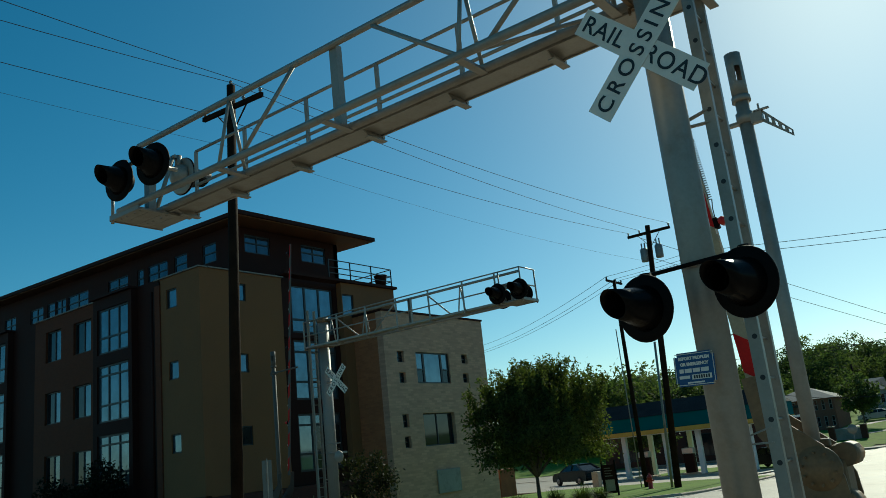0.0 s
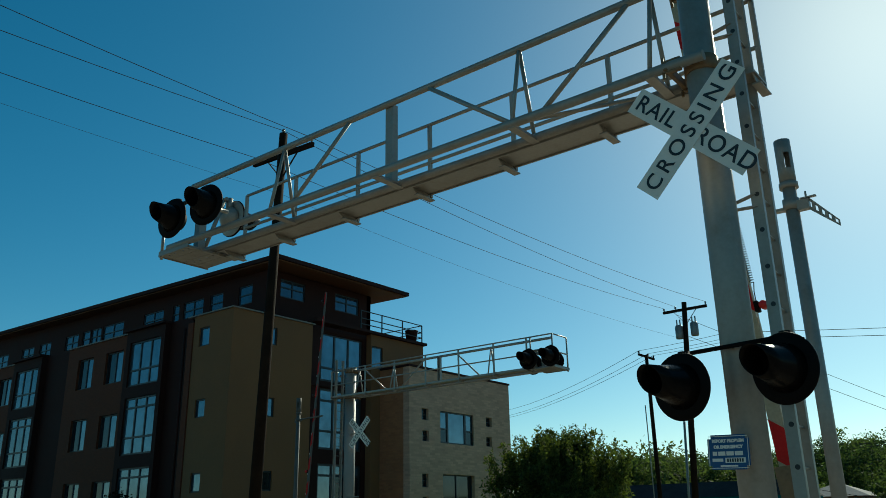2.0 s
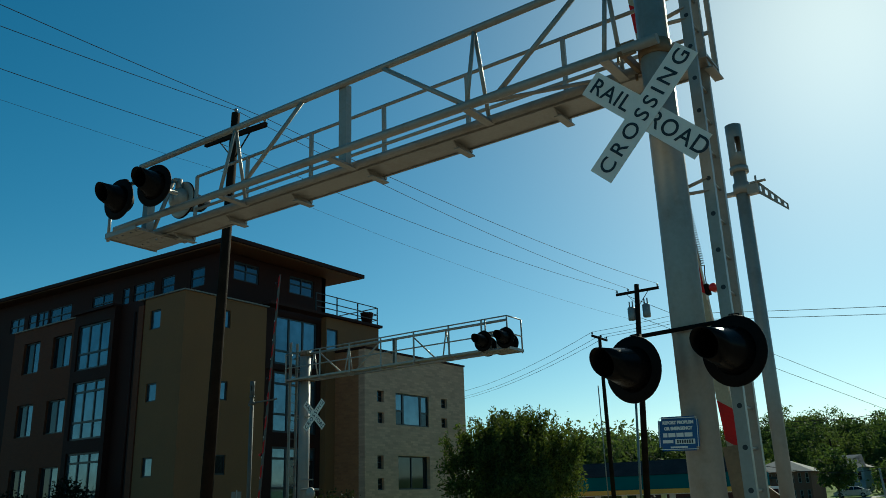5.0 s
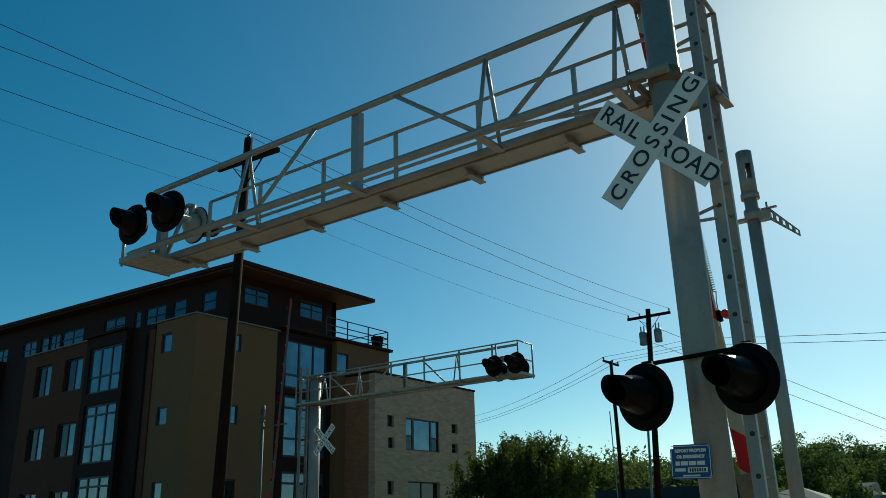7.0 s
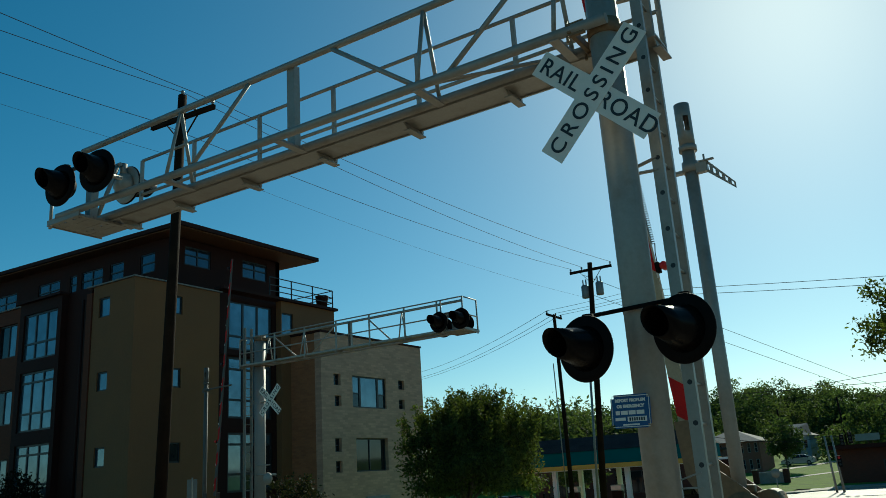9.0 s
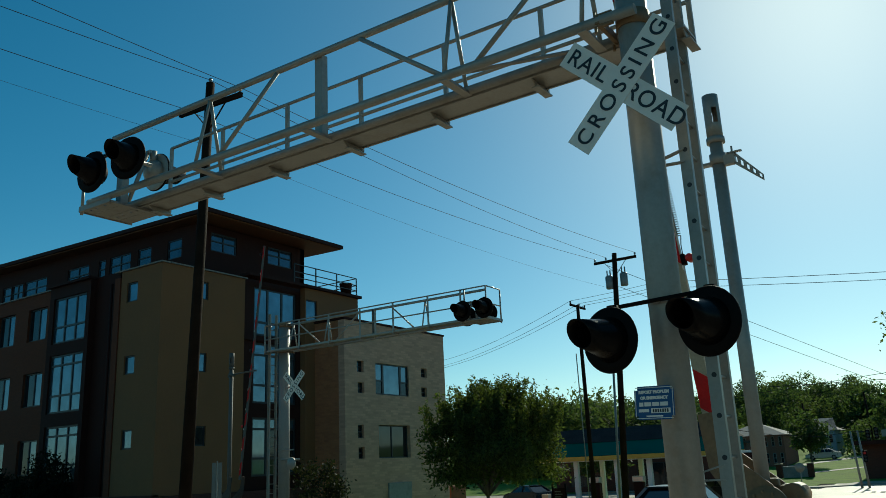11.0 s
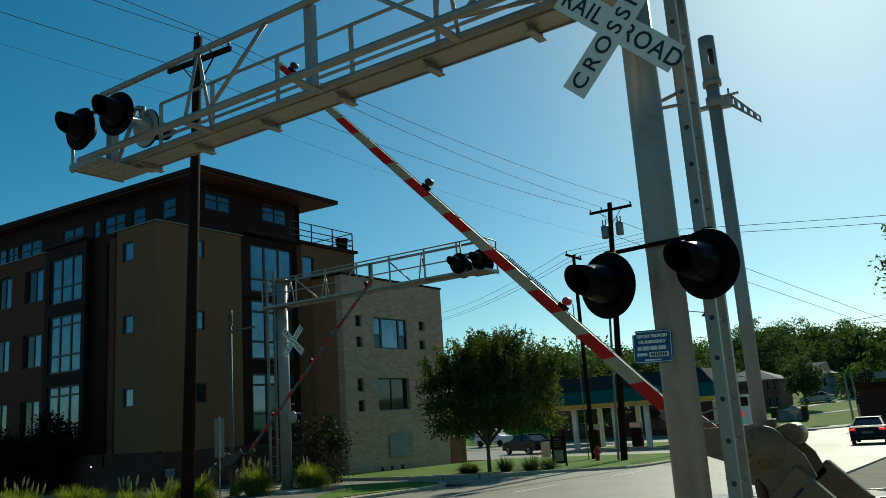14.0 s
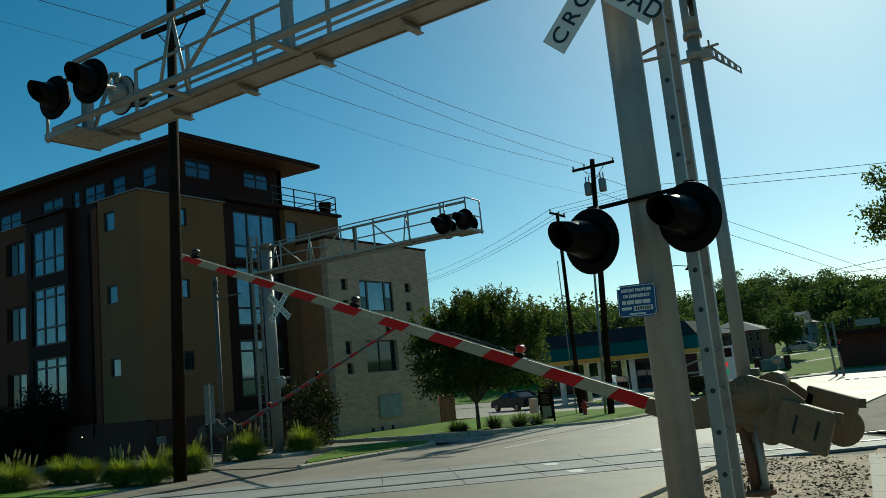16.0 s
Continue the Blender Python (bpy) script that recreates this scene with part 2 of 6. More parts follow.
def part(name, bm, material, parent, label=""):
    me = bpy.data.meshes.new(name)
    bmesh.ops.recalc_face_normals(bm, faces=bm.faces)
    bm.to_mesh(me)
    bm.free()
    me.materials.append(material)
    ob = new(name, me)
    if parent is not None:
        ob.parent = parent
    if label:
        ob["label"] = label
    return ob


def share(name, me, parent, m, label=""):
    ob = new(name, me)
    ob.parent = parent
    ob.matrix_basis = m
    if label:
        ob["label"] = label
    return ob


def thing(name, label, category, m=None, group="", kind=""):
    ob = new(name)
    ob.empty_display_size = 0.2
    if m is not None:
        ob.matrix_basis = m
    return tagged(ob, label, category, group, kind)


def bx(name, dims, material, parent, label="", bevel=0.0):
    bm = bmesh.new()
    box(bm, *dims, bevel=bevel)
    return part(name, bm, material, parent, label)


def tb(name, a, b, r, material, parent, label="", r2=None, seg=12):
    bm = bmesh.new()
    tube(bm, a, b, r, r2, seg)
    return part(name, bm, material, parent, label)


def words(name, text, size, material, parent, m, label="", spread=1.0):
    """Flat raised lettering as a mesh, centred, in the local x-y plane."""
    cu = bpy.data.curves.new(name, "FONT")
    cu.body, cu.size, cu.align_x, cu.align_y, cu.extrude = text, size, "CENTER", "CENTER", 0.001
    cu.space_character = spread
    cu.offset = 0.0018
    tmp = bpy.data.objects.new(name, cu)
    me = bpy.data.meshes.new_from_object(tmp)
    bpy.data.objects.remove(tmp)
    me.materials.clear()
    me.materials.append(material)
    ob = new(name, me)
    ob.parent = parent
    ob.matrix_basis = m
    if label:
        ob["label"] = label
    return ob


def ground_z(y):
    """Height of the road along its way: it falls to the crossing and beyond, then climbs far off."""
    keys = ((-3000, 0.0), (0, 0.0), (40, -1.04), (56, -1.45), (70, -1.85), (90, -1.8), (110, -0.67), (120, -0.28), (150, 1.5), (200, 6.5), (300, 12.0), (3000, 16.0))
    for (y0, z0), (y1, z1) in zip(keys, keys[1:]):
        if y <= y1:
            return z0 + (z1 - z0) * (y - y0) / (y1 - y0)
    return keys[-1][1]


def wall(name, axis, at, a0, a1, z0, z1, holes, thick, material, parent, label=""):
    """An upright wall with openings cut through it. axis 'x': it faces -y at y = at and runs along x; 'y': it faces +x at x = at and runs along y."""
    cuts_a = sorted({a0, a1, *[h for o in holes for h in o[:2] if a0 < h < a1]})
    cuts_z = sorted({z0, z1, *[h for o in holes for h in o[2:4] if z0 < h < z1]})
    bm = bmesh.new()
    na, nz = len(cuts_a) - 1, len(cuts_z) - 1

    def solid(i, j):
        if not (0 <= i < na and 0 <= j < nz):
            return False
        ca, cz = (cuts_a[i] + cuts_a[i + 1]) / 2, (cuts_z[j] + cuts_z[j + 1]) / 2
        return not any(o[0] < ca < o[1] and o[2] < cz < o[3] for o in holes)

    def spot(i, j, back_):
        d = thick if back_ else 0.0
        return (cuts_a[i], at + d, cuts_z[j]) if axis == "x" else (at - d, cuts_a[i], cuts_z[j])

    cache = {}

    def v(i, j, k):
        if (i, j, k) not in cache:
            cache[i, j, k] = bm.verts.new(spot(i, j, k))
        return cache[i, j, k]

    for i in range(na):
        for j in range(nz):
            if not solid(i, j):
                continue
            for k in (0, 1):
                bm.faces.new((v(i, j, k), v(i + 1, j, k), v(i + 1, j + 1, k), v(i, j + 1, k)))
            for di, dj, p, q in ((-1, 0, (i, j), (i, j + 1)), (1, 0, (i + 1, j), (i + 1, j + 1)), (0, -1, (i, j), (i + 1, j)), (0, 1, (i, j + 1), (i + 1, j + 1))):
                if not solid(i + di, j + dj):
                    bm.faces.new((v(*p, 0), v(*q, 0), v(*q, 1), v(*p, 1)))
    return part(name, bm, material, parent, label)


def window(axis, at, a0, a1, z0, z1, parent, cols=1, rows_=(), inset=0.1, glass=None, bar_w=0.06, dim=(), frame_mat=None):
    """A framed window set back in its opening: a frame with mullions, and a pane of its own in each field."""
    def q(a, d, z):
        return (a, at + d, z) if axis == "x" else (at - d, a, z)

    def block(bm, aa, ab, da, db, za, zb):
        p, r = q(aa, da, za), q(ab, db, zb)
        box(bm, min(p[0], r[0]), max(p[0], r[0]), min(p[1], r[1]), max(p[1], r[1]), za, zb)

    za = [z0] + [z0 + (z1 - z0) * f for f in rows_] + [z1]
    aa = [a0 + (a1 - a0) * k / cols for k in range(cols + 1)]
    h = bar_w / 2
    fields = [(aa[i] + (h if i else bar_w), aa[i + 1] - (h if i < cols - 1 else bar_w), za[j] + (h if j else bar_w), za[j + 1] - (h if j < len(za) - 2 else bar_w)) for i in range(cols) for j in range(len(za) - 1)]
    face = at + inset - 0.04 if axis == "x" else at - inset + 0.04
    win = wall("window", axis, face, a0, a1, z0, z1, fields, 0.09, frame_mat or FRAME, parent, "dark metal framed window")
    n = 0
    for i in range(cols):
        for j in range(len(za) - 1):
            bm = bmesh.new()
            block(bm, aa[i] + 0.01, aa[i + 1] - 0.01, inset, inset + 0.02, za[j] + 0.01, za[j + 1] - 0.01)
            part("pane", bm, GLASS_DARK if n in dim else (glass or GLASS), win)
            n += 1
    return win


def pipe(bm, pts, r, seg=6):
    """A round line through points, in one piece."""
    pts = [Vector(p) for p in pts]
    rings = []
    for k, p in enumerate(pts):
        d = (pts[min(k + 1, len(pts) - 1)] - pts[max(k - 1, 0)]).normalized()
        u = d.cross(Vector((0, 0, 1)))
        u = u.normalized() if u.length > 1e-3 else Vector((1, 0, 0))
        v = u.cross(d)
        rings.append([bm.verts.new(p + r * (math.cos(2 * math.pi * i / seg) * u + math.sin(2 * math.pi * i / seg) * v)) for i in range(seg)])
    for a, b in zip(rings, rings[1:]):
        for i in range(seg):
            bm.faces.new((a[i], a[(i + 1) % seg], b[(i + 1) % seg], b[i]))
    bm.faces.new(rings[0][::-1])
    bm.faces.new(rings[-1])


# ---- ground, road, kerbs, rails ----
ROAD_L, ROAD_R = -15.6, -4.35
YS = [-60, -20, 0, 5, 10, 15, 20, 25, 30, 35, 40, 45, 50, 56, 62, 70, 80, 90, 100, 110, 120, 135, 150, 175, 200, 250, 300, 800, 3000]


def strip(name, x0, x1, ys, material, lift=0.0, label="", category="", kind="structure", thick=0.0):
    """A sheet that follows the fall of the road between two lines."""
    bm = bmesh.new()
    xs = [x0 + (x1 - x0) * k / 4 for k in range(5)]
    grid = [[bm.verts.new((x, y, ground_z(y) + lift)) for x in xs] for y in ys]
    for p, q in zip(grid, grid[1:]):
        for k in range(4):
            bm.faces.new((p[k], p[k + 1], q[k + 1], q[k]))
    if thick:
        low = [[bm.verts.new((v.co.x, v.co.y, v.co.z - thick)) for v in row] for row in grid]
        for g, h in zip(zip(grid, grid[1:]), zip(low, low[1:])):
            for k in (0, 4):
                bm.faces.new((g[0][k], g[1][k], h[1][k], h[0][k]))
        for k in range(4):
            bm.faces.new((grid[0][k], grid[0][k + 1], low[0][k + 1], low[0][k]))
            bm.faces.new((grid[-1][k], grid[-1][k + 1], low[-1][k + 1], low[-1][k]))
    ob = part(name, bm, material, None)
    return tagged(ob, label, category, "", kind)


def between(a, b):
    return sorted({a, b, *[y for y in YS if a < y < b]})


strip("ground", -2500, 2500, [-2500] + YS, BED, -0.06, "dry brown earth and gravel ground", "ground")
strip("road", ROAD_L, ROAD_R, between(-50, 92), ASPHALT, 0.0, "sunlit worn grey concrete road falling to the crossing", "road", thick=0.05)
strip("side_street", -60, ROAD_L, (24.2, 25, 26.8), ASPHALT, 0.004, "grey concrete driveway mouth joining the road", "road")
strip("cross_street", -170, ROAD_L, between(74, 84), ASPHALT, 0.006, "grey cross street beyond the crossing", "road")
strip("cross_street", ROAD_R, 140, between(70, 86), ASPHALT, 0.006, "pale sunlit cross street at the junction", "road")
LAWN_EDGE = [(-17.6, 28.0), (-16.5, 29.5), (-15.2, 30.4), (-14.0, 31.0), (-13.2, 32.0), (-12.9, 33.5), (-12.9, 36.0), (-13.3, 46.0)]
bm = bmesh.new()
plate(bm, [(x - 0.08, y, ground_z(y) + 0.08) for x, y in LAWN_EDGE] + [(-27.0, 46.0, ground_z(46) + 0.08), (-27.0, 28.0, ground_z(28) + 0.08)], 0.2, (0, 0, -1))
tagged(part("far_lawn", bm, GRASS, None), "green mown lawn beside the road", "grass", "", "structure")
strip("station_yard", -90, -16.2, between(46.2, 73), ASPHALT, 0.02, "pale concrete yard round the fuel station", "road", thick=0.05)
strip("building_lawn", -75, -16.05, (16.5, 18, 20, 21.5), BED, 0.05, "dark planted bed before the apartment building", "ground", thick=0.1)
strip("planting_bed", -80, ROAD_L - 0.2, (9.0, 12, 14, 16.4), BED, 0.03, "dry gravel planting bed beside the crossing", "ground", thick=0.1)
strip("front_lawn", -70, -17.6, (11.2, 12.0, 12.4), GRASS, 0.05, "thin green grass strip before the planting bed", "grass", thick=0.08)
strip("hill_lawn", -160, -17.0, between(85, 300), GRASS, 0.02, "green sloping lawn beyond the junction", "grass")
strip("hill_lawn", -17.0, 160, between(92, 300), GRASS, 0.02, "green lawn on the far side of the junction", "grass")
strip("corner_lawn", -30, -16.0, between(62, 73.5), GRASS, 0.06, "green corner lawn at the junction", "grass", thick=0.1)
strip("shoulder", -4.05, -0.6, between(4.0, 15.6), DIRT, 0.06, "gravelly dirt verge round the gate mast", "ground", thick=0.1)
strip("verge_gravel", -2.0, 12.0, between(14.6, 17.0), DIRT, 0.02, "dirt and ballast beside the rails", "ground")

# grass island with a rounded nose
bm = bmesh.new()
outline = [(-15.95, 17.0), (-15.95, 21.6), (-16.05, 22.6), (-16.35, 23.4), (-16.8, 23.9), (-17.5, 24.1), (-19.5, 23.6), (-19.8, 22.8), (-18.2, 20.2), (-16.7, 17.7)]
plate(bm, [(x, y, ground_z(y) + 0.12) for x, y in outline], 0.2, (0, 0, -1))
tagged(part("island_lawn", bm, GRASS, None), "green grass island behind a rounded kerb", "grass", "", "structure")

bm = bmesh.new()
plate(bm, [(x, y, ground_z(y) + 0.085) for x, y in ((-20.5, 27.8), (-17.75, 28.15), (-16.7, 29.5), (-17.2, 30.2), (-18.2, 29.4), (-20.5, 28.9))], 0.1, (0, 0, -1))
tagged(part("pavement_corner", bm, PAVE, None), "tan concrete corner slab at the driveway mouth", "pavement", "", "structure")


def kerb(points, name="kerb", width=0.16, top=0.1, label="worn concrete kerb along the road edge"):
    root = thing(name, label, "kerb", None, "", "structure")
    for a, b in zip(points, points[1:]):
        n = max(1, round((Vector(b) - Vector(a)).length / 1.8))
        for k in range(n):
            p = Vector(a).lerp(Vector(b), k / n + (0.004 if n > 1 else 0))
            q = Vector(a).lerp(Vector(b), (k + 1) / n - (0.004 if n > 1 else 0))
            bm = bmesh.new()
            za, zb = ground_z(p.y), ground_z(q.y)
            side = Vector((q.y - p.y, p.x - q.x, 0)).normalized() * width / 2
            rows_ = []
            for c, z in ((p, za), (q, zb)):
                c3 = Vector((c.x, c.y, z))
                rows_.append([bm.verts.new(c3 + o) for o in (-side - Vector((0, 0, 0.1)), -side + Vector((0, 0, top)), side * 0.6 + Vector((0, 0, top)), side + Vector((0, 0, top - 0.03)), side - Vector((0, 0, 0.1)))])
            for i in range(4):
                bm.faces.new((rows_[0][i], rows_[0][i + 1], rows_[1][i + 1], rows_[1][i]))
            bm.faces.new(rows_[0])
            bm.faces.new(rows_[1][::-1])
            part("kerb_stone", bm, CONCRETE, root)
    return root


kerb([(-15.85, 16.5), (-15.85, 21.6), (-15.95, 22.6), (-16.25, 23.5), (-16.8, 24.0), (-17.5, 24.2), (-19.5, 23.7), (-22.5, 22.7), (-26.5, 21.6)])
kerb([(-26.0, 27.6)] + LAWN_EDGE + [(-13.9, 58.0)])
kerb([(-4.2, 15.6), (-4.2, 0.0), (-4.2, -12.0)], label="pale concrete kerb beside the gate mast")

# footpath slabs beside the crossing
walkpath = thing("pavement", "pale concrete footpath slabs beside the crossing", "pavement", None, "", "structure")
for k in range(18):
    bm = bmesh.new()
    ya, yb = 15.55 - 1.5 * k, 15.55 - 1.5 * k - 1.48
    vs = []
    for y in (ya, yb):
        xl = -1.72 - 0.12 * (y - 13.3) if y > 8 else -1.1
        vs.append([bm.verts.new((x, y, ground_z(y) + 0.08 + dz)) for x in (xl, xl + 1.5) for dz in (-0.15, 0)])
    for q in ((0, 1, 3, 2),):
        bm.faces.new([vs[0][i] for i in q])
        bm.faces.new([vs[1][i] for i in q][::-1])
    for i, j in ((0, 1), (1, 3), (3, 2), (2, 0)):
        bm.faces.new((vs[0][i], vs[0][j], vs[1][j], vs[1][i]))
    part("slab", bm, PAVE, walkpath)

# rails set in the road at a skew
RAIL_A, RAIL_WAY = Vector((-10.0, 15.05)), Vector((0.785, 0.62)).normalized()
track = thing("railway_track", "steel rails set flush in the concrete crossing", "railway track", None, "", "structure")
off = Vector((RAIL_WAY.y, -RAIL_WAY.x))
for gap in (0.0, 1.85):
    c = RAIL_A + off * gap
    for name, w, h, material, shift in (("rail", 0.065, 0.02, RAIL, 0.0), ("flangeway", 0.07, 0.006, DARK, 0.07 if gap == 0 else -0.07), ("flangeway", 0.04, 0.0065, DARK, -0.055 if gap == 0 else 0.055)):
        bm = bmesh.new()
        rows_ = []
        for k in range(-14, 25):
            p = c + off * shift + RAIL_WAY * k * 1.5
            z = ground_z(p.y) + h
            rows_.append([bm.verts.new((p.x - off.x * w / 2, p.y - off.y * w / 2, z)), bm.verts.new((p.x + off.x * w / 2, p.y + off.y * w / 2, z)), bm.verts.new((p.x + off.x * w / 2, p.y + off.y * w / 2, z - 0.1)), bm.verts.new((p.x - off.x * w / 2, p.y - off.y * w / 2, z - 0.1))])
        for p, q in zip(rows_, rows_[1:]):
            for i in range(4):
                bm.faces.new((p[i], p[(i + 1) % 4], q[(i + 1) % 4], q[i]))
        part(name, bm, material, track)
# timber and concrete crossing panels between and beside the rails, with open joints
for k in range(-9, 6):
    for lo, hi in ((-1.0, -0.12), (0.13, 1.72), (1.97, 2.85)):
        bm = bmesh.new()
        a, b = RAIL_A + RAIL_WAY * (k * 1.5 + 0.01), RAIL_A + RAIL_WAY * (k * 1.5 + 1.49)
        pts = [a + off * lo, b + off * lo, b + off * hi, a + off * hi]
        plate(bm, [(p.x, p.y, ground_z(p.y) + 0.009) for p in pts], 0.05, (0, 0, -1))
        part("crossing_panel", bm, PANEL, track)
for k in range(5, 24):
    c = RAIL_A + RAIL_WAY * (6.0 + k * 0.6) + off * 0.92
    if c.x < -3.9:
        continue
    bm = bmesh.new()
    e = off * 1.3
    pts = [c - e, c + e, c + e + RAIL_WAY * 0.23, c - e + RAIL_WAY * 0.23]
    plate(bm, [(p.x, p.y, ground_z(p.y) + 0.012) for p in pts], 0.15, (0, 0, -1))
    part("sleeper", bm, WOOD, track, "dark timber sleeper")
# pale paint patches and lane dashes
PAINT = mat("worn_road_paint", (0.7, 0.68, 0.62), 0.7, 0, 0.12, 2, 30, 0.1, (0.32, 0.3, 0.27), 0.6)
marks = thing("road_marking", "worn white dashes painted on the road", "road marking", None, "", "structure")
for x, y0, y1, w in ((-11.9, 20.6, 23.4, 0.11), (-11.75, 27.0, 30.0, 0.11), (-11.6, 34, 37, 0.11), (-11.5, 41, 44, 0.11), (-8.0, 27.0, 30.0, 0.11), (-8.0, 34, 37, 0.11), (-8.0, 50, 62, 0.12), (-12, 50, 62, 0.12)):
    bm = bmesh.new()
    plate(bm, [(x - w / 2, y0, ground_z(y0) + 0.005), (x + w / 2, y0, ground_z(y0) + 0.005), (x + w / 2, y1, ground_z(y1) + 0.005), (x - w / 2, y1, ground_z(y1) + 0.005)], 0.003, (0, 0, -1))
    part("dash", bm, PAINT, marks)
for u0, v0 in ((1.9, 0.3), (4.6, -0.8), (2.0, 2.1)):
    bm = bmesh.new()
    a = RAIL_A + RAIL_WAY * u0 + off * v0
    pts = [a, a + RAIL_WAY * 0.3, a + RAIL_WAY * 0.3 + off * 0.5, a + off * 0.5]
    plate(bm, [(p.x, p.y, ground_z(p.y) + 0.014) for p in pts], 0.003, (0, 0, -1))
    part("patch", bm, PAINT, marks)
# dark sealed seam along the far gutter
bm = bmesh.new()
for a, b in (((-13.3, 17.5), (-12.9, 27.0)), ((-12.9, 27.0), (-12.75, 60.0))):
    plate(bm, [(a[0], a[1], ground_z(a[1]) + 0.004), (a[0] + 0.08, a[1], ground_z(a[1]) + 0.004), (b[0] + 0.08, b[1], ground_z(b[1]) + 0.004), (b[0], b[1], ground_z(b[1]) + 0.004)], 0.002, (0, 0, -1))
tagged(part("road_seam", bm, DARK, None), "dark sealed seam in the road surface", "road", "", "structure")
# stones scattered on the verge
rng = np.random.default_rng(5)
vs_, fs_ = [], []
k = 0
while k < 5200:
    x, y = (rng.uniform(-3.95, -1.5), rng.uniform(6.0, 15.4)) if k < 4400 else (rng.uniform(-1.9, 6), rng.uniform(14.7, 17.2))
    heap = noise.noise(Vector((x * 1.3, y * 0.7, 3.0))) + 0.5 * noise.noise(Vector((x * 4, y * 2.5, 9.0)))
    if rng.uniform(-0.35, 0.5) > heap:
        continue
    r = abs(rng.normal(0.006, 0.011)) + 0.005
    z = ground_z(y) + (0.062 if k < 4400 else 0.022)
    q = rng.normal(0, 1, (5, 3)) * 0.3 + np.array([[1.5, 0, 0], [-0.7, 0.7, 0], [-0.7, -0.7, 0], [0, 0, 0.55], [0.3, 0.3, 0.3]])
    turn = rng.uniform(0, 6.28)
    ca, sa = math.cos(turn), math.sin(turn)
    n0 = len(vs_)
    vs_ += [(x + r * (a * ca - b * sa), y + r * (a * sa + b * ca), z + r * max(c, -0.1)) for a, b, c in q]
    fs_ += [(n0, n0 + 1, n0 + 3), (n0 + 1, n0 + 2, n0 + 3), (n0 + 2, n0, n0 + 3), (n0, n0 + 1, n0 + 4), (n0 + 1, n0 + 3, n0 + 4)]
    k += 1
me = bpy.data.meshes.new("gravel")
me.from_pydata(vs_, [], fs_)
me.materials.append(leaf_mat("dark_litter", (0.11, 0.08, 0.055), 0.75))
tagged(new("gravel", me), "loose dark gravel and leaf litter on the dirt verge", "gravel", "", "stuff")


# ---- railway crossing signals ----
def signal_lamp(parent, x, y, z, face, lit=False, rear=None, aim=0.0, size=1.0, visor=1.0):
    """A round crossing light on its housing; face is -1 towards -y or +1 towards +y."""
    bm = bmesh.new()
    turned(bm, (x, y, z), (0, -face, 0), [(0.0, 0.0), (0.0, 0.15), (0.06, 0.15), (0.13, 0.12), (0.17, 0.05), (0.17, 0.0)], 20)
    tube(bm, (x, y - face * 0.07, z + 0.1), (x, y - face * 0.07, z + 0.27), 0.045)
    lamp = part("signal_lamp", bm, rear or BLACK, parent)
    lamp.matrix_basis = Matrix.Translation((x, y, z)) @ Matrix.Rotation(radians(aim), 4, "Z") @ Matrix.Scale(size, 4) @ Matrix.Translation((-x, -y, -z))
    bm = bmesh.new()
    turned(bm, (x, y, z), (0, face, 0), [(-0.012, 0.15), (-0.012, 0.25), (0.0, 0.254), (0.012, 0.25), (0.006, 0.15)], 40)
    part("background", bm, BLACK, lamp)
    if rear:
        bm = bmesh.new()
        turned(bm, (x, y - face * 0.014, z), (0, -face, 0), [(0.0, 0.15), (0.0, 0.245), (0.004, 0.24), (0.004, 0.15)], 32)
        part("background_back", bm, rear, lamp, "grey painted back of the background disc")
    bm = bmesh.new()
    u = 0.1
    rings = turned(bm, (x, y, z), (0, face, 0), [(0.006, 0.175), (0.12 * visor, 0.146), (0.26 * visor, 0.122), (0.41 * visor, 0.106)], 28)
    for share_, ring in ((1.0, rings[-1]), (0.66, rings[-2]), (0.32, rings[-3])):
        for k, v in enumerate(ring):
            v.co.y -= face * u * share_ * (1 - math.cos(2 * math.pi * k / 28)) / 2
            v.co.z += 0.025 * share_
    hood = part("hood", bm, HOOD, lamp, "black sheet-metal hood, glossy on top")
    sol = hood.modifiers.new("sheet", "SOLIDIFY")
    sol.thickness = 0.006
    bm = bmesh.new()
    turned(bm, (x, y, z), (0, face, 0), [(0.006, 0.15), (0.02, 0.12), (0.03, 0.06), (0.033, 0.001)], 24)
    part("lens", bm, LENS_LIT if lit else LENS, lamp, "round red lens")
    return lamp


def crossbuck(parent, x, y, z, face=-1):
    """Two crossed white blades with black letters."""
    for name, tilt, off, text in (("railroad_blade", -44, 0.0, ("RAIL", "ROAD")), ("crossing_blade", 47, 0.006, ("CROSSING",))):
        bm = bmesh.new()
        box(bm, -0.61, 0.61, -0.114, 0.114, -0.002, 0.002, 0.0)
        blade = part(name, bm, WHITE_REF, parent, "white reflective blade with black letters")
        turn = pose(x, y + face * off, z, 90, 0, 0 if face < 0 else 180)
        blade.matrix_basis = turn @ pose(0, 0, 0, 0, 0, tilt)
        if len(text) == 2:
            for word, cx in zip(text, (-0.36, 0.36)):
                words("letters", word, 0.195, INK, blade, pose(cx, -0.004, 0.0045), "black letters %s" % word, 1.1)
        else:
            words("letters", "CROSSING", 0.19, INK, blade, pose(0.012, -0.004, 0.0045), "black letters CROSSING", 1.37)


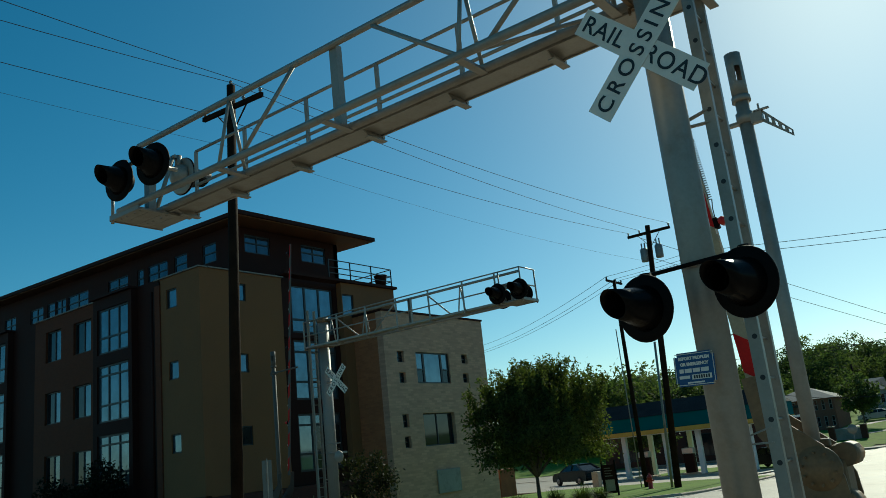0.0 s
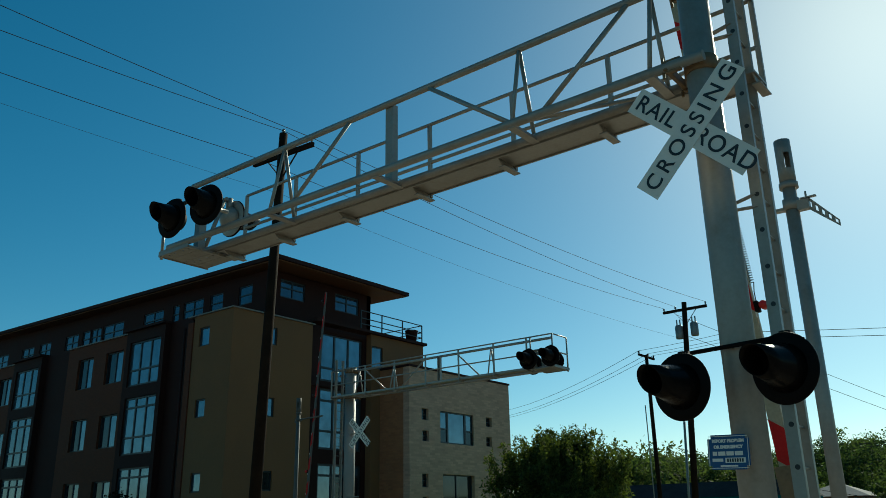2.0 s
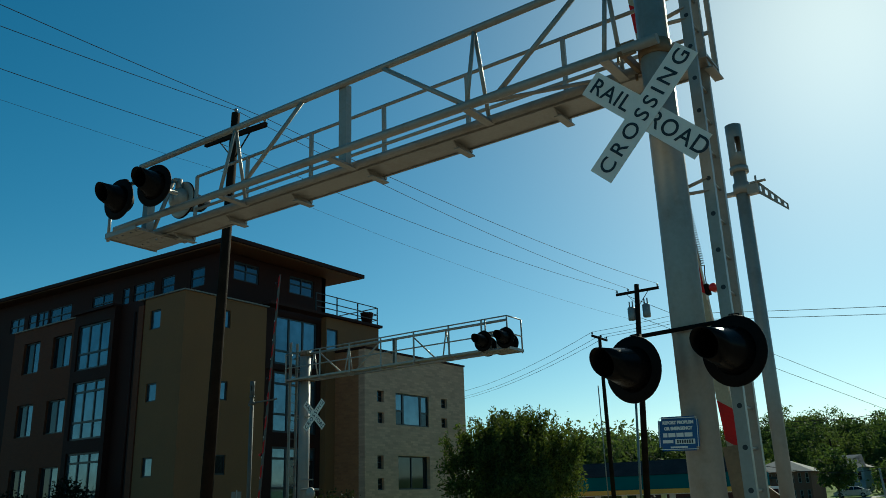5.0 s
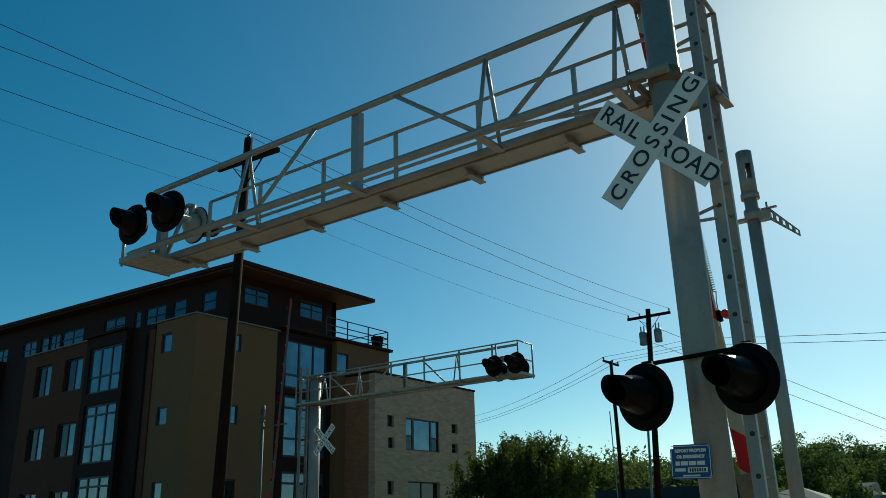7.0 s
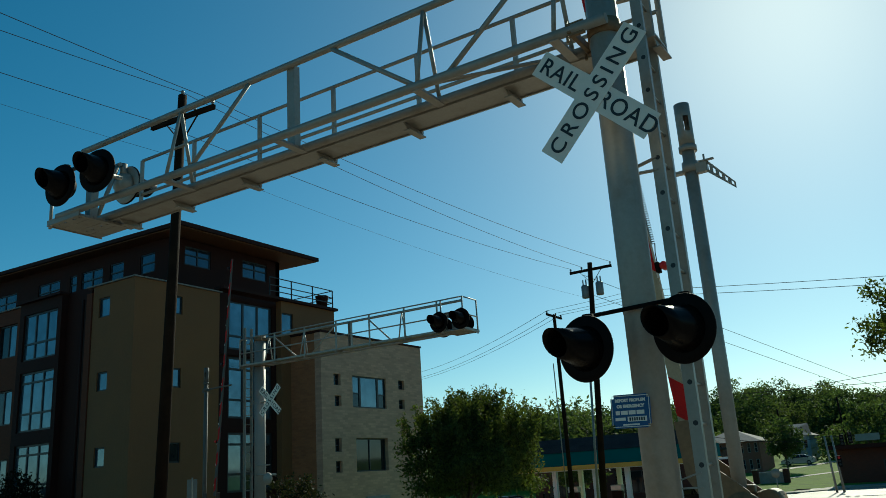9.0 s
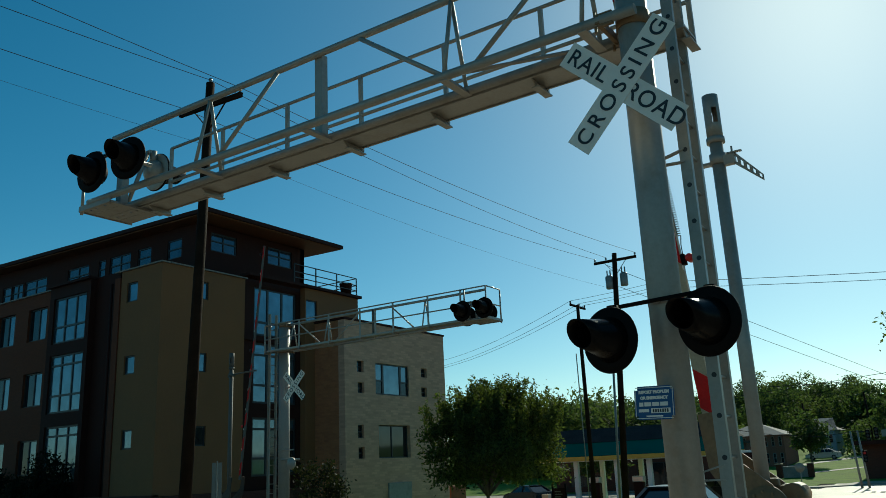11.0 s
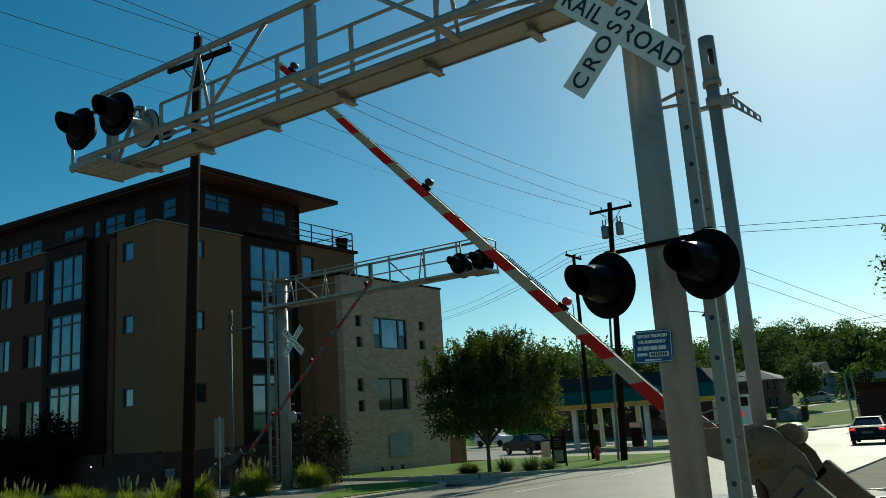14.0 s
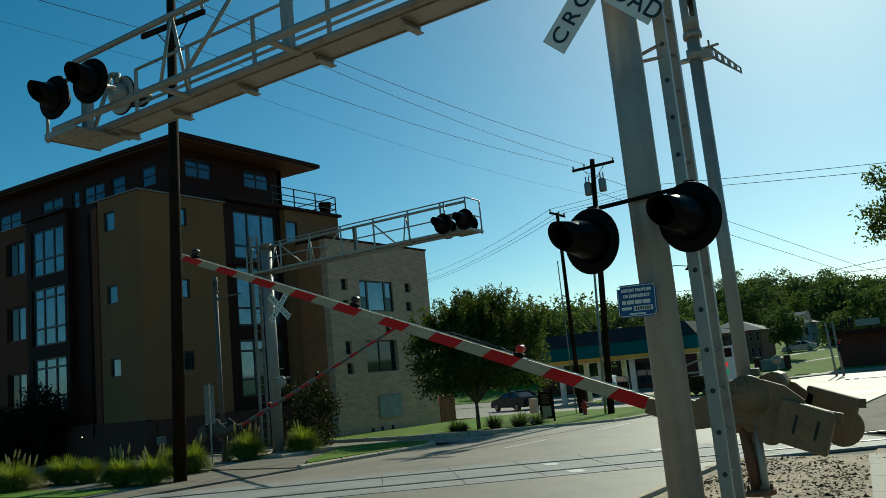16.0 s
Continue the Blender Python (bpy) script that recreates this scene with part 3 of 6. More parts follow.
def cantilever(name, label, m, length, zl, zt, low=0.0, rear_x=(-0.36,), rear_z=0.62, rear=None, front_x=(-0.19, 0.57), mast_r=0.132, end_rail=False, paint=None, head=0.75, lamp_size=1.0):
    """A mast at the origin with a truss arm along -x; the road side faces -y."""
    s = length / 7.83
    root = thing(name, label, "railway signal", m, "cantilever signals")
    top_z = zt + head
    bm = bmesh.new()
    tube(bm, (0, 0, low), (0, 0, top_z), mast_r, seg=28)
    tube(bm, (0, 0, top_z), (0, 0, top_z + 0.02), mast_r + 0.008, seg=28)
    part("mast", bm, paint or ALU, root, "weathered aluminium-painted round mast")
    bm = bmesh.new()
    tube(bm, (0, 0, low), (0, 0, low + 0.03), 0.27, seg=28)
    for k in range(6):
        a = k * math.pi / 3
        tube(bm, (0.22 * math.cos(a), 0.22 * math.sin(a), low), (0.22 * math.cos(a), 0.22 * math.sin(a), low + 0.1), 0.018, seg=6)
    part("base_flange", bm, GALV, root)
    # truss: one chord above, two below
    tb("top_chord", (0, 0, zt), (-7.43 * s, 0, zt), 0.04, ALU, root)
    tb("bottom_chord", (0.1, -0.2, zl), (-7.6 * s, -0.2, zl), 0.047, ALU, root)
    tb("bottom_chord", (0.1, 0.21, zl), (-7.6 * s, 0.21, zl), 0.047, ALU, root)
    for dx, big in ((-5.46, 0), (-3.66, 1), (-1.835, 0), (-0.385, 0)):
        if big:
            bm = bmesh.new()
            box(bm, dx * s - 0.055, dx * s + 0.055, 0.02, 0.035, zl - 0.03, zt)
            for ex in (-0.055, 0.05):
                box(bm, dx * s + ex, dx * s + ex + 0.005, 0.035, 0.11, zl - 0.03, zt)
            part("splice_post", bm, ALU, root)
        else:
            for y in (-0.2, 0.21):
                tb("upright", (dx * s, 0, zt), (dx * s, y, zl), 0.022, ALU, root, seg=8)
        bm = bmesh.new()
        bar(bm, (dx * s, -0.22, zl - 0.035), (dx * s, 0.24, zl - 0.035), 0.09, 0.03)
        part("cross_beam", bm, ALU, root)
    for a, b in ((-3.06, -1.835), (-0.59, -1.5), (-4.26, -5.05)):
        tb("diagonal", (a * s, 0, zt), (b * s, -0.2, zl), 0.026, ALU, root, seg=8)
    for a, b in ((-1.835, -0.385),):
        tb("floor_brace", (a * s, -0.2, zl), (b * s, 0.21, zl), 0.02, ALU, root, seg=8)
    # clamps on the mast
    for z in (zt, zl):
        bm = bmesh.new()
        tube(bm, (0, 0, z - 0.07), (0, 0, z + 0.07), mast_r + 0.014, seg=28)
        for y in (-0.2, 0.2):
            box(bm, -0.24, -0.1, y - 0.02, y + 0.02, z - 0.06, z + 0.06)
            tube(bm, (-0.26, y, z - 0.1), (-0.26, y, z + 0.1), 0.014, seg=6)
        box(bm, -0.25, -0.21, -0.24, 0.24, z - 0.04, z + 0.04, 0.005)
        part("mast_clamp", bm, MECH, root, "rust-stained bolted mast clamp")
    # walkway with grating, angle beams and a handrail
    zw = zl - 0.05
    bm = bmesh.new()
    x0, x1 = 0.36, -7.2 * s
    plate(bm, [(x0, 0.24, zw - 0.012), (x0, 0.24, zw + 0.05), (x0, 0.26, zw + 0.05), (x0, 0.26, zw + 0.024), (x0, 0.57, zw + 0.024), (x0, 0.57, zw + 0.05), (x0, 0.59, zw + 0.05), (x0, 0.59, zw - 0.012), (x0, 0.57, zw - 0.012), (x0, 0.57, zw + 0.004), (x0, 0.26, zw + 0.004), (x0, 0.26, zw - 0.012)], x0 - x1, (-1, 0, 0))
    part("walkway", bm, ALU, root, "stained steel walkway deck")
    posts = [0.33] + [(-1.15 - 1.193 * k) * s for k in range(5)] + [-6.98 * s]
    for x in posts:
        bm = bmesh.new()
        plate(bm, [(x, 0.27, zw + 0.002), (x, 0.34, zw - 0.05), (x, 0.63, zw - 0.065), (x, 0.63, zw - 0.02), (x, 0.58, zw + 0.002)], 0.012, (1, 0, 0))
        box(bm, x - 0.03, x + 0.05, 0.34, 0.63, zw - 0.075, zw - 0.062)
        part("walkway_beam", bm, ALU, root)
        bm = bmesh.new()
        bar(bm, (x, 0.61, zw - 0.03), (x, 0.61, zw + 0.92), 0.045, 0.035)
        part("handrail_post", bm, ALU, root)
    for z in (zw + 0.92, zw + 0.42):
        tb("handrail", (posts[0], 0.61, z), (-6.98 * s, 0.61, z), 0.021, ALU, root, seg=8)
    tb("handrail", (posts[0], 0.3, zw + 0.92), (posts[0], 0.61, zw + 0.92), 0.021, ALU, root, seg=8)
    xa, xb = -7.79 * s, -7.1 * s
    bm = bmesh.new()
    box(bm, xa, xb, -0.23, -0.215, zw - 0.045, zw + 0.03)
    box(bm, xa - 0.012, xa, -0.22, 0.6, zw - 0.045, zw + 0.03)
    box(bm, xb - 0.06, xb, -0.22, 0.6, zw - 0.045, zw - 0.03)
    platform = part("end_platform", bm, ALU, root, "slotted steel end platform")
    for k in range(4):
        y = -0.21 + 0.2 * k
        bm = bmesh.new()
        zp = (zw - 0.028, zw - 0.014)
        if k % 2:
            box(bm, xa, xb, y, y + 0.19, *zp)
        else:
            cuts = [xa + (xb - xa) * f for f in (0.0, 0.16, 0.22, 0.34, 0.4, 0.62, 0.68, 0.8, 0.86, 1.0)]
            box(bm, xa, xb, y, y + 0.06, *zp)
            box(bm, xa, xb, y + 0.1, y + 0.19, *zp)
            for i in range(0, 10, 2):
                box(bm, cuts[i], cuts[i + 1], y + 0.06, y + 0.1, *zp)
        part("plank", bm, ALU, platform)
    # lamps at the arm's end
    xl = -7.0 * s
    tb("lamp_crossarm", (xl - 0.2, -0.3, zl + 0.53), (xl + 0.58, -0.3, zl + 0.53), 0.028, ALU, root)
    tb("lamp_crossarm", (xl + min(rear_x) - 0.05, 0.5, zl + rear_z + 0.26), (xl + max(rear_x) + 0.05, 0.5, zl + rear_z + 0.26), 0.028, ALU, root)
    tb("lamp_post", (xl + max(rear_x), 0.2, zl), (xl + max(rear_x), 0.5, zl + rear_z + 0.26), 0.03, ALU, root)
    bx("lamp_post", (xl - 0.24, xl - 0.13, -0.05, 0.06, zl - 0.05, zl + 0.62), ALU, root)
    tb("lamp_post", (xa + 0.03, -0.2, zw - 0.08), (xa + 0.03, -0.2, zl + 0.35), 0.022, ALU, root)
    tb("lamp_post", (xl, -0.26, zl + 0.53), (xl, 0.3, zl + 0.53), 0.03, ALU, root)
    for x in (xl + front_x[0], xl + front_x[1]):
        signal_lamp(root, x, -0.45, zl + 0.27, -1, aim=4 if x < xl else 10, size=lamp_size, visor=0.72)
    for dx in rear_x:
        signal_lamp(root, xl + dx, 0.66, zl + rear_z, 1, rear=rear, size=lamp_size)
    if end_rail:
        for z in (zw + 0.92, zw + 0.42):
            tb("handrail", (-6.97 * s, 0.61, z), (xa + 0.03, 0.61, z), 0.021, ALU, root, seg=8)
            tb("handrail", (xa + 0.03, 0.61, z), (xa + 0.03, -0.2, z), 0.021, ALU, root, seg=8)
        for x, y in ((xa + 0.03, 0.61), (xa + 0.03, -0.2), (xb, 0.61)):
            tb("handrail_post", (x, y, zw - 0.08), (x, y, zw + 0.92), 0.024, ALU, root, seg=8)
    # ladder beside the mast
    for y in (0.12, 0.45):
        bm = bmesh.new()
        sx = -0.04 * (y - 0.12)
        box(bm, 0.22 + sx, 0.31 + sx, y - 0.004, y + 0.004, low + 0.3, top_z + 0.3)
        box(bm, 0.302 + sx, 0.31 + sx, y, y + 0.05, low + 0.3, top_z + 0.3)
        rail = part("ladder_rail", bm, ALU, root, "galvanised channel ladder rail")
        if y > 0.3:
            continue
        bm = bmesh.new()
        zh = low + 0.5
        while zh < top_z:
            tube(bm, (0.272, y - 0.006, zh), (0.272, y - 0.002, zh), 0.02, seg=10)
            zh += 0.305
        tagged(part("rung_hole", bm, INK, rail), kind="stuff")
    zr = low + 0.5
    while zr < top_z:
        tb("ladder_rung", (0.272, 0.125, zr), (0.26, 0.445, zr), 0.011, ALU, root, seg=8)
        zr += 0.305
    for z in (low + 1.62, zl - 1.25, zl + 0.35):
        bm = bmesh.new()
        bar(bm, (0.1, 0.1, z), (0.26, 0.13, z + 0.05), 0.05, 0.012)
        bar(bm, (0.1, 0.1, z - 0.06), (0.26, 0.13, z - 0.06), 0.05, 0.012)
        part("ladder_bracket", bm, GALV, root)
    return root


near = cantilever("cantilever_signal", "grey painted cantilever mast with truss arm, walkway and warning lights", pose(-2.075, 6.2, 0), 7.83, 5.27, 6.21, -0.1, rear=ALU, lamp_size=1.1)
tb("crossarm", (-0.37, -0.2, 2.79), (0.43, -0.2, 2.82), 0.017, BLACK, near)
for lx, lz in ((-0.34, 2.52), (0.42, 2.565)):
    signal_lamp(near, lx, -0.36, lz, -1, aim=-15)
bm = bmesh.new()
tube(bm, (0, 0, 2.79), (0, 0, 2.82), 0.135, seg=24)
tube(bm, (0, -0.13, 2.805), (0, -0.2, 2.805), 0.016, seg=8)
part("crossarm_clamp", bm, ALU, near)
crossbuck(near, -0.04, -0.35, 4.56)
tb("crossbuck_clamp", (0, -0.05, 4.56), (-0.04, -0.34, 4.56), 0.03, GALV, near)
bm = bmesh.new()
box(bm, -0.145, 0.145, -0.11, 0.11, -0.002, 0.002)
bmesh.ops.bevel(bm, geom=[e for e in bm.edges if abs(e.verts[0].co.z - e.verts[1].co.z) > 0.003], offset=0.025, segments=4, affect="EDGES")
notice = part("notice_sign", bm, BLUE_SIGN, near, "blue emergency notice with white lettering")
notice.matrix_basis = pose(-0.09, -0.24, 2.035, 88, 2, -4) @ Matrix.Diagonal((1.08, 1.12, 1, 1))
bm = bmesh.new()
for x0, x1, y0, y1 in ((-0.135, 0.135, 0.098, 0.102), (-0.135, 0.135, -0.102, -0.098), (-0.138, -0.134, -0.09, 0.09), (0.134, 0.138, -0.09, 0.09)):
    box(bm, x0, x1, y0, y1, 0.0025, 0.004)
part("border_line", bm, WHITE_REF, notice)
words("lettering", "REPORT PROBLEM", 0.027, WHITE_REF, notice, pose(0, 0.07, 0.0035))
words("lettering", "OR EMERGENCY", 0.027, WHITE_REF, notice, pose(0, 0.032, 0.0035))
bm = bmesh.new()
for k, w in enumerate((0.03, 0.05, 0.05, 0.055)):
    x = -0.11 + sum((0.03, 0.05, 0.05, 0.055)[:k]) + 0.008 * k
    box(bm, x, x + w, -0.022, 0.004, 0.0025, 0.0045)
box(bm, -0.115, -0.04, -0.06, -0.04, 0.0025, 0.0045)
box(bm, -0.06, 0.06, -0.092, -0.082, 0.0025, 0.0045)
part("lettering_bars", bm, WHITE_REF, notice)
bm = bmesh.new()
box(bm, -0.025, 0.115, -0.068, -0.036, 0.0025, 0.004)
number = part("number_patch", bm, WHITE_REF, notice)
bm = bmesh.new()
for k in range(7):
    box(bm, -0.012 + k * 0.017, -0.001 + k * 0.017, -0.063, -0.041, 0.0042, 0.0052)
part("lettering_bars", bm, INK, number)

far = cantilever("cantilever_signal", "grey cantilever mast with truss arm beyond the tracks", pose(-20.55, 20.5, -0.5, 0, 0, 180), 8.75, 6.3, 7.2, 0.13, (-0.05, -0.8), 0.22, None, (-0.28, 0.48), 0.19, True, mat("pale_mast_paint", (0.23, 0.212, 0.19), 0.5, 0.0, 0.1, 1.2, 30, 0.05, (0.3, 0.22, 0.15), 0.3), 0.1, 1.2)
crossbuck(far, -0.82, 0.36, 5.0, 1)
tb("crossbuck_clamp", (0, 0.05, 5.0), (-0.8, 0.35, 5.0), 0.03, GALV, far)


GATE_UP = 84.5


def gate(name, label, m, length, side, top, stripes_from, base, iron, post):
    """A gate on its mast. The arm points along -x when it lies level; side is +1 as seen from the road."""
    root = thing(name, label, "crossing gate", m, "crossing gates")
    bm = bmesh.new()
    tube(bm, (-0.065, 0.12, base), (-0.065, 0.12, top - 0.5), 0.07, seg=20)
    part("gate_mast", bm, post, root, "grey painted steel pipe")
    bm = bmesh.new()
    c, w = (-0.065, 0.12, 0), (0, 0, 1)
    turned(bm, c, w, [(top - 0.52, 0.07), (top - 0.52, 0.086), (top - 0.34, 0.086)], 20)
    turned(bm, c, w, [(top - 0.34, 0.086), (top - 0.16, 0.086)], 10, 0.39, 0.395)
    turned(bm, c, w, [(top - 0.34, 0.086), (top - 0.16, 0.086)], 10, 0.39, 0.895)
    turned(bm, c, w, [(top - 0.16, 0.086), (top, 0.086), (top, 0.0)], 20)
    turned(bm, c, w, [(top - 0.56, 0.07), (top - 0.56, 0.098), (top - 0.5, 0.098), (top - 0.5, 0.07)], 20)
    part("mast_sleeve", bm, post, root, "slotted pipe sleeve")
    # perforated side bracket
    zb = top - 0.75
    bm = bmesh.new()
    tube(bm, (-0.065, 0.12, zb - 0.06), (-0.065, 0.12, zb + 0.06), 0.09, seg=20)
    part("bracket_clamp", bm, post, root)
    if length < 8.77 and stripes_from > 1.0:
        tb("side_tube", (-0.065, 0.12, zb), (-1.5, 0.12, zb), 0.028, post, root, "thin horizontal grey tube", seg=8)
    bx("bracket_stop", (-0.25, -0.13, 0.08, 0.16, zb - 0.05, zb - 0.02), post, root)
    bx("bracket_plate", (0.04, 0.2, 0.05, 0.09, zb + 0.022, zb + 0.037), post, root)
    tb("bracket_pin", (0.1, 0.07, zb + 0.037), (0.1, 0.07, zb + 0.1), 0.012, post, root, seg=6)
    bx("bracket_root", (0.0, 0.12, 0.06, 0.14, zb - 0.09, zb + 0.02), post, root)
    bm = bmesh.new()
    tops = [bm.verts.new((0.1 + 0.056 * k, 0.1, zb + 0.06 - 0.068 * k)) for k in range(6)]
    lows = [bm.verts.new((0.1 + 0.056 * k, 0.1, zb - 0.09 - 0.052 * k)) for k in range(6)]
    for k in range(5):
        ring = (tops[k], tops[k + 1], lows[k + 1], lows[k])
        mid = sum((v.co for v in ring), Vector()) / 4
        hole = [bm.verts.new(mid.lerp(v.co, 0.42)) for v in ring]
        for i in range(4):
            j = (i + 1) % 4
            f = bm.faces.new((ring[i], ring[j], hole[j], hole[i]))
    if stripes_from > 1.0:
        bm.free()
    else:
        bracket = part("rest_bracket", bm, ALU, root, "perforated steel bracket")
        sol = bracket.modifiers.new("sheet", "SOLIDIFY")
        sol.thickness = 0.01
    # pedestal and mechanism housing
    bm = bmesh.new()
    tube(bm, (-0.09, 0.05, base + 0.04), (-0.13, 0.05, -0.3), 0.055, seg=14)
    tube(bm, (-0.08, 0.05, base), (-0.08, 0.05, base + 0.05), 0.17, seg=16)
    part("pedestal", bm, RUST, root, "rusty steel pedestal pipe on a flange")
    for k in range(6):
        a = k * math.pi / 3
        tb("bolt", (-0.08 + 0.13 * math.cos(a), 0.05 + 0.13 * math.sin(a), base + 0.05), (-0.08 + 0.13 * math.cos(a), 0.05 + 0.13 * math.sin(a), base + 0.1), 0.018, RUST, root, seg=6)
    tb("conduit", (0.0, 0.03, base - 0.1), (0.0, 0.03, -0.3), 0.036, ALU, root, "pale steel conduit")
    bm = bmesh.new()
    pipe(bm, [(-0.25, 0.0, -0.34), (-0.32, -0.02, -0.5), (-0.25, -0.03, -0.62), (-0.15, -0.02, -0.66)], 0.012)
    part("cable", bm, INK, root, "drooping black cable")
    bm = bmesh.new()
    box(bm, -0.24, 0.2, 0.0, 0.34, -0.36, 0.06, 0.04)
    tube(bm, (0.16, 0.16, -0.34), (0.16, -0.14, -0.34), 0.13, seg=18)
    part("mechanism_case", bm, iron, root, "weathered tan mechanism case")
    bm = bmesh.new()
    box(bm, 0.06, 0.3, 0.12, 0.4, 0.0, 0.2, 0.05)
    tube(bm, (0.2, 0.05, 0.1), (0.2, 0.42, 0.1), 0.11, seg=16)
    box(bm, -0.02, 0.08, 0.1, 0.2, 0.18, 0.26, 0.015)
    part("motor_cover", bm, iron, root)
    # arm with stripes, lamps and counterweights, all turning on the pivot
    bm = bmesh.new()
    turned(bm, (0, -0.16, 0), (0, 1, 0), [(0, 0.0), (0, 0.2), (0.03, 0.21), (0.06, 0.2), (0.06, 0.0)], 28)
    for k in range(10):
        a = k * math.pi / 5
        tube(bm, (0.15 * math.cos(a), -0.19, 0.15 * math.sin(a)), (0.15 * math.cos(a), -0.15, 0.15 * math.sin(a)), 0.014, seg=6)
    for y in (-0.15, 0.36):
        plate(bm, [(0.1, y, 0.2), (-0.2, y, 0.1), (-0.55, y, -0.26), (-0.95, y, -0.3), (-0.95, y, -0.46), (-0.4, y, -0.46), (0.05, y, -0.24), (0.45, y, -0.3), (0.5, y, 0.12), (0.3, y, 0.2)], 0.03, (0, 1, 0))
    arm = part("gate_arm", bm, iron, root, "tan steel yoke carrying the striped arm")
    tip = -length
    start = -0.85

    def h(x):
        return (0.07 - 0.024 * (x - start) / (tip - start)) * (0.72 if stripes_from > 1.0 else 1.0)

    bm = bmesh.new()
    rings = [[bm.verts.new((x, y, -0.38 + sgn * h(x))) for y, sgn in ((-0.022, -1), (0.022, -1), (0.022, 1), (-0.022, 1))] for x in [start + (tip - start) * k / 8 for k in range(9)]]
    for p, q in zip(rings, rings[1:]):
        for i in range(4):
            bm.faces.new((p[i], p[(i + 1) % 4], q[(i + 1) % 4], q[i]))
    bm.faces.new(rings[0])
    bm.faces.new(rings[-1])
    # far arm takes the dark post paint: shade put into its white
    part("arm_tube", bm, ARM_WHITE if stripes_from < 1.0 else post, arm, "dusty white reflective arm, toned dark for shade on the far gate")
    x = -stripes_from
    while x > tip + 0.05:
        bm = bmesh.new()
        for y in (-0.0235, 0.0235):
            x1 = max(x - 0.406, tip)
            q = [(x + 0.07, y, -0.38 + h(x)), (x1 + 0.07, y, -0.38 + h(x1)), (x1 - 0.04, y, -0.38 - h(x1)), (x - 0.04, y, -0.38 - h(x))]
            plate(bm, q, 0.0015, (0, -1 if y < 0 else 1, 0))
        part("red_stripe", bm, RED_REF, arm)
        x -= 0.813
    bm = bmesh.new()
    tube(bm, (start, 0, -0.38 + h(start) + 0.012), (tip, 0, -0.38 + h(tip) + 0.012), 0.007, seg=6)
    for k in range(12):
        xc = start + (tip - start) * (k + 0.5) / 12
        box(bm, xc - 0.03, xc + 0.03, -0.03, 0.03, -0.38 + h(xc), -0.38 + h(xc) + 0.012)
    part("lamp_cable", bm, WHITE_REF, arm, "pale cable clipped along the top edge")
    for k, xc in enumerate((-2.58, -5.13, length * -1 + 0.3)):
        bm = bmesh.new()
        zt = -0.38 + h(xc)
        box(bm, xc - 0.06, xc + 0.06, -0.04, 0.04, zt, zt + 0.05, 0.01)
        part("lamp_foot", bm, BLACK, arm)
        bm = bmesh.new()
        turned(bm, (xc, -0.075, zt + 0.1), (0, 1, 0), [(0, 0.0), (0.01, 0.032), (0.03, 0.046), (0.11, 0.046), (0.13, 0.034), (0.14, 0.0)], 16)
        part("gate_lamp", bm, LENS_LIT if k == 0 else LENS, arm, "red gate lamp")
    for y, dx, dz in ((-0.26, 0.0, 0.0), (0.36, 0.1, 0.12)):
        bm = bmesh.new()
        box(bm, 0.32 + dx, 0.8 + dx, y, y + 0.13, -0.32 + dz, 0.09 + dz, 0.02)
        weight = part("counterweight", bm, iron, arm, "slotted cast counterweight")
        for cx in (0.47, 0.66) if y < 0 else ():
            bx("slot", (cx + dx, cx + dx + 0.025, y - 0.004, y + 0.01, -0.2 + dz, -0.02 + dz), DARK, weight)
        if y > 0:
            bm = bmesh.new()
            tube(bm, (0.8, y + 0.015, -0.1), (0.8, y + 0.115, -0.1), 0.19, seg=24)
            part("round_weight", bm, iron, weight, "round cast end weight")
        bm = bmesh.new()
        bar(bm, (0.3, y + 0.06, 0.0), (0.85 + dx, y + 0.06, 0.06 + dz), 0.04, 0.09)
        part("counterweight_arm", bm, iron, arm)
    return root, arm


near_gate, near_arm = gate("crossing_gate", "tan crossing gate with red and white striped arm", pose(-2.058, 8.52, 1.138), 8.75, 1, 4.35, 0.98, -0.95, MECH, ALU)
# coiled lamp lead along the upper edge of the arm
bm = bmesh.new()
coil = [(-2.85 - 0.68 * k / 150, 0.02 * math.sin(k * 1.05), -0.285 + 0.02 * math.cos(k * 1.05)) for k in range(151)]
pipe(bm, [(-2.62, 0.0, -0.29), (-2.75, 0.0, -0.285)] + coil + [(-3.62, 0.0, -0.29), (-3.75, 0.0, -0.315)], 0.006, 5)
part("coiled_cable", bm, INK, near_arm, "black coiled lamp cable")
far_gate, far_arm = gate("crossing_gate", "crossing gate with striped arm beyond the tracks", pose(-22.05, 19.53, 0.75, 0, 0, 172.6), 8.765, 1, 5.05, 1.02, -1.2, mat("dark_mechanism_paint", (0.05, 0.035, 0.024), 0.6, 0.1, 0.2, 4, 30, 0.1), mat("dull_grey_paint", (0.105, 0.09, 0.075), 0.7, 0, 0.15, 2, 30, 0.05))


# ---- apartment building behind the crossing ----
FY, FX = 21.6, -29.0
apt = thing("apartment_building", "four-storey tan and brown brick apartment building with a wide overhanging roof", "building")
BASE = -1.2
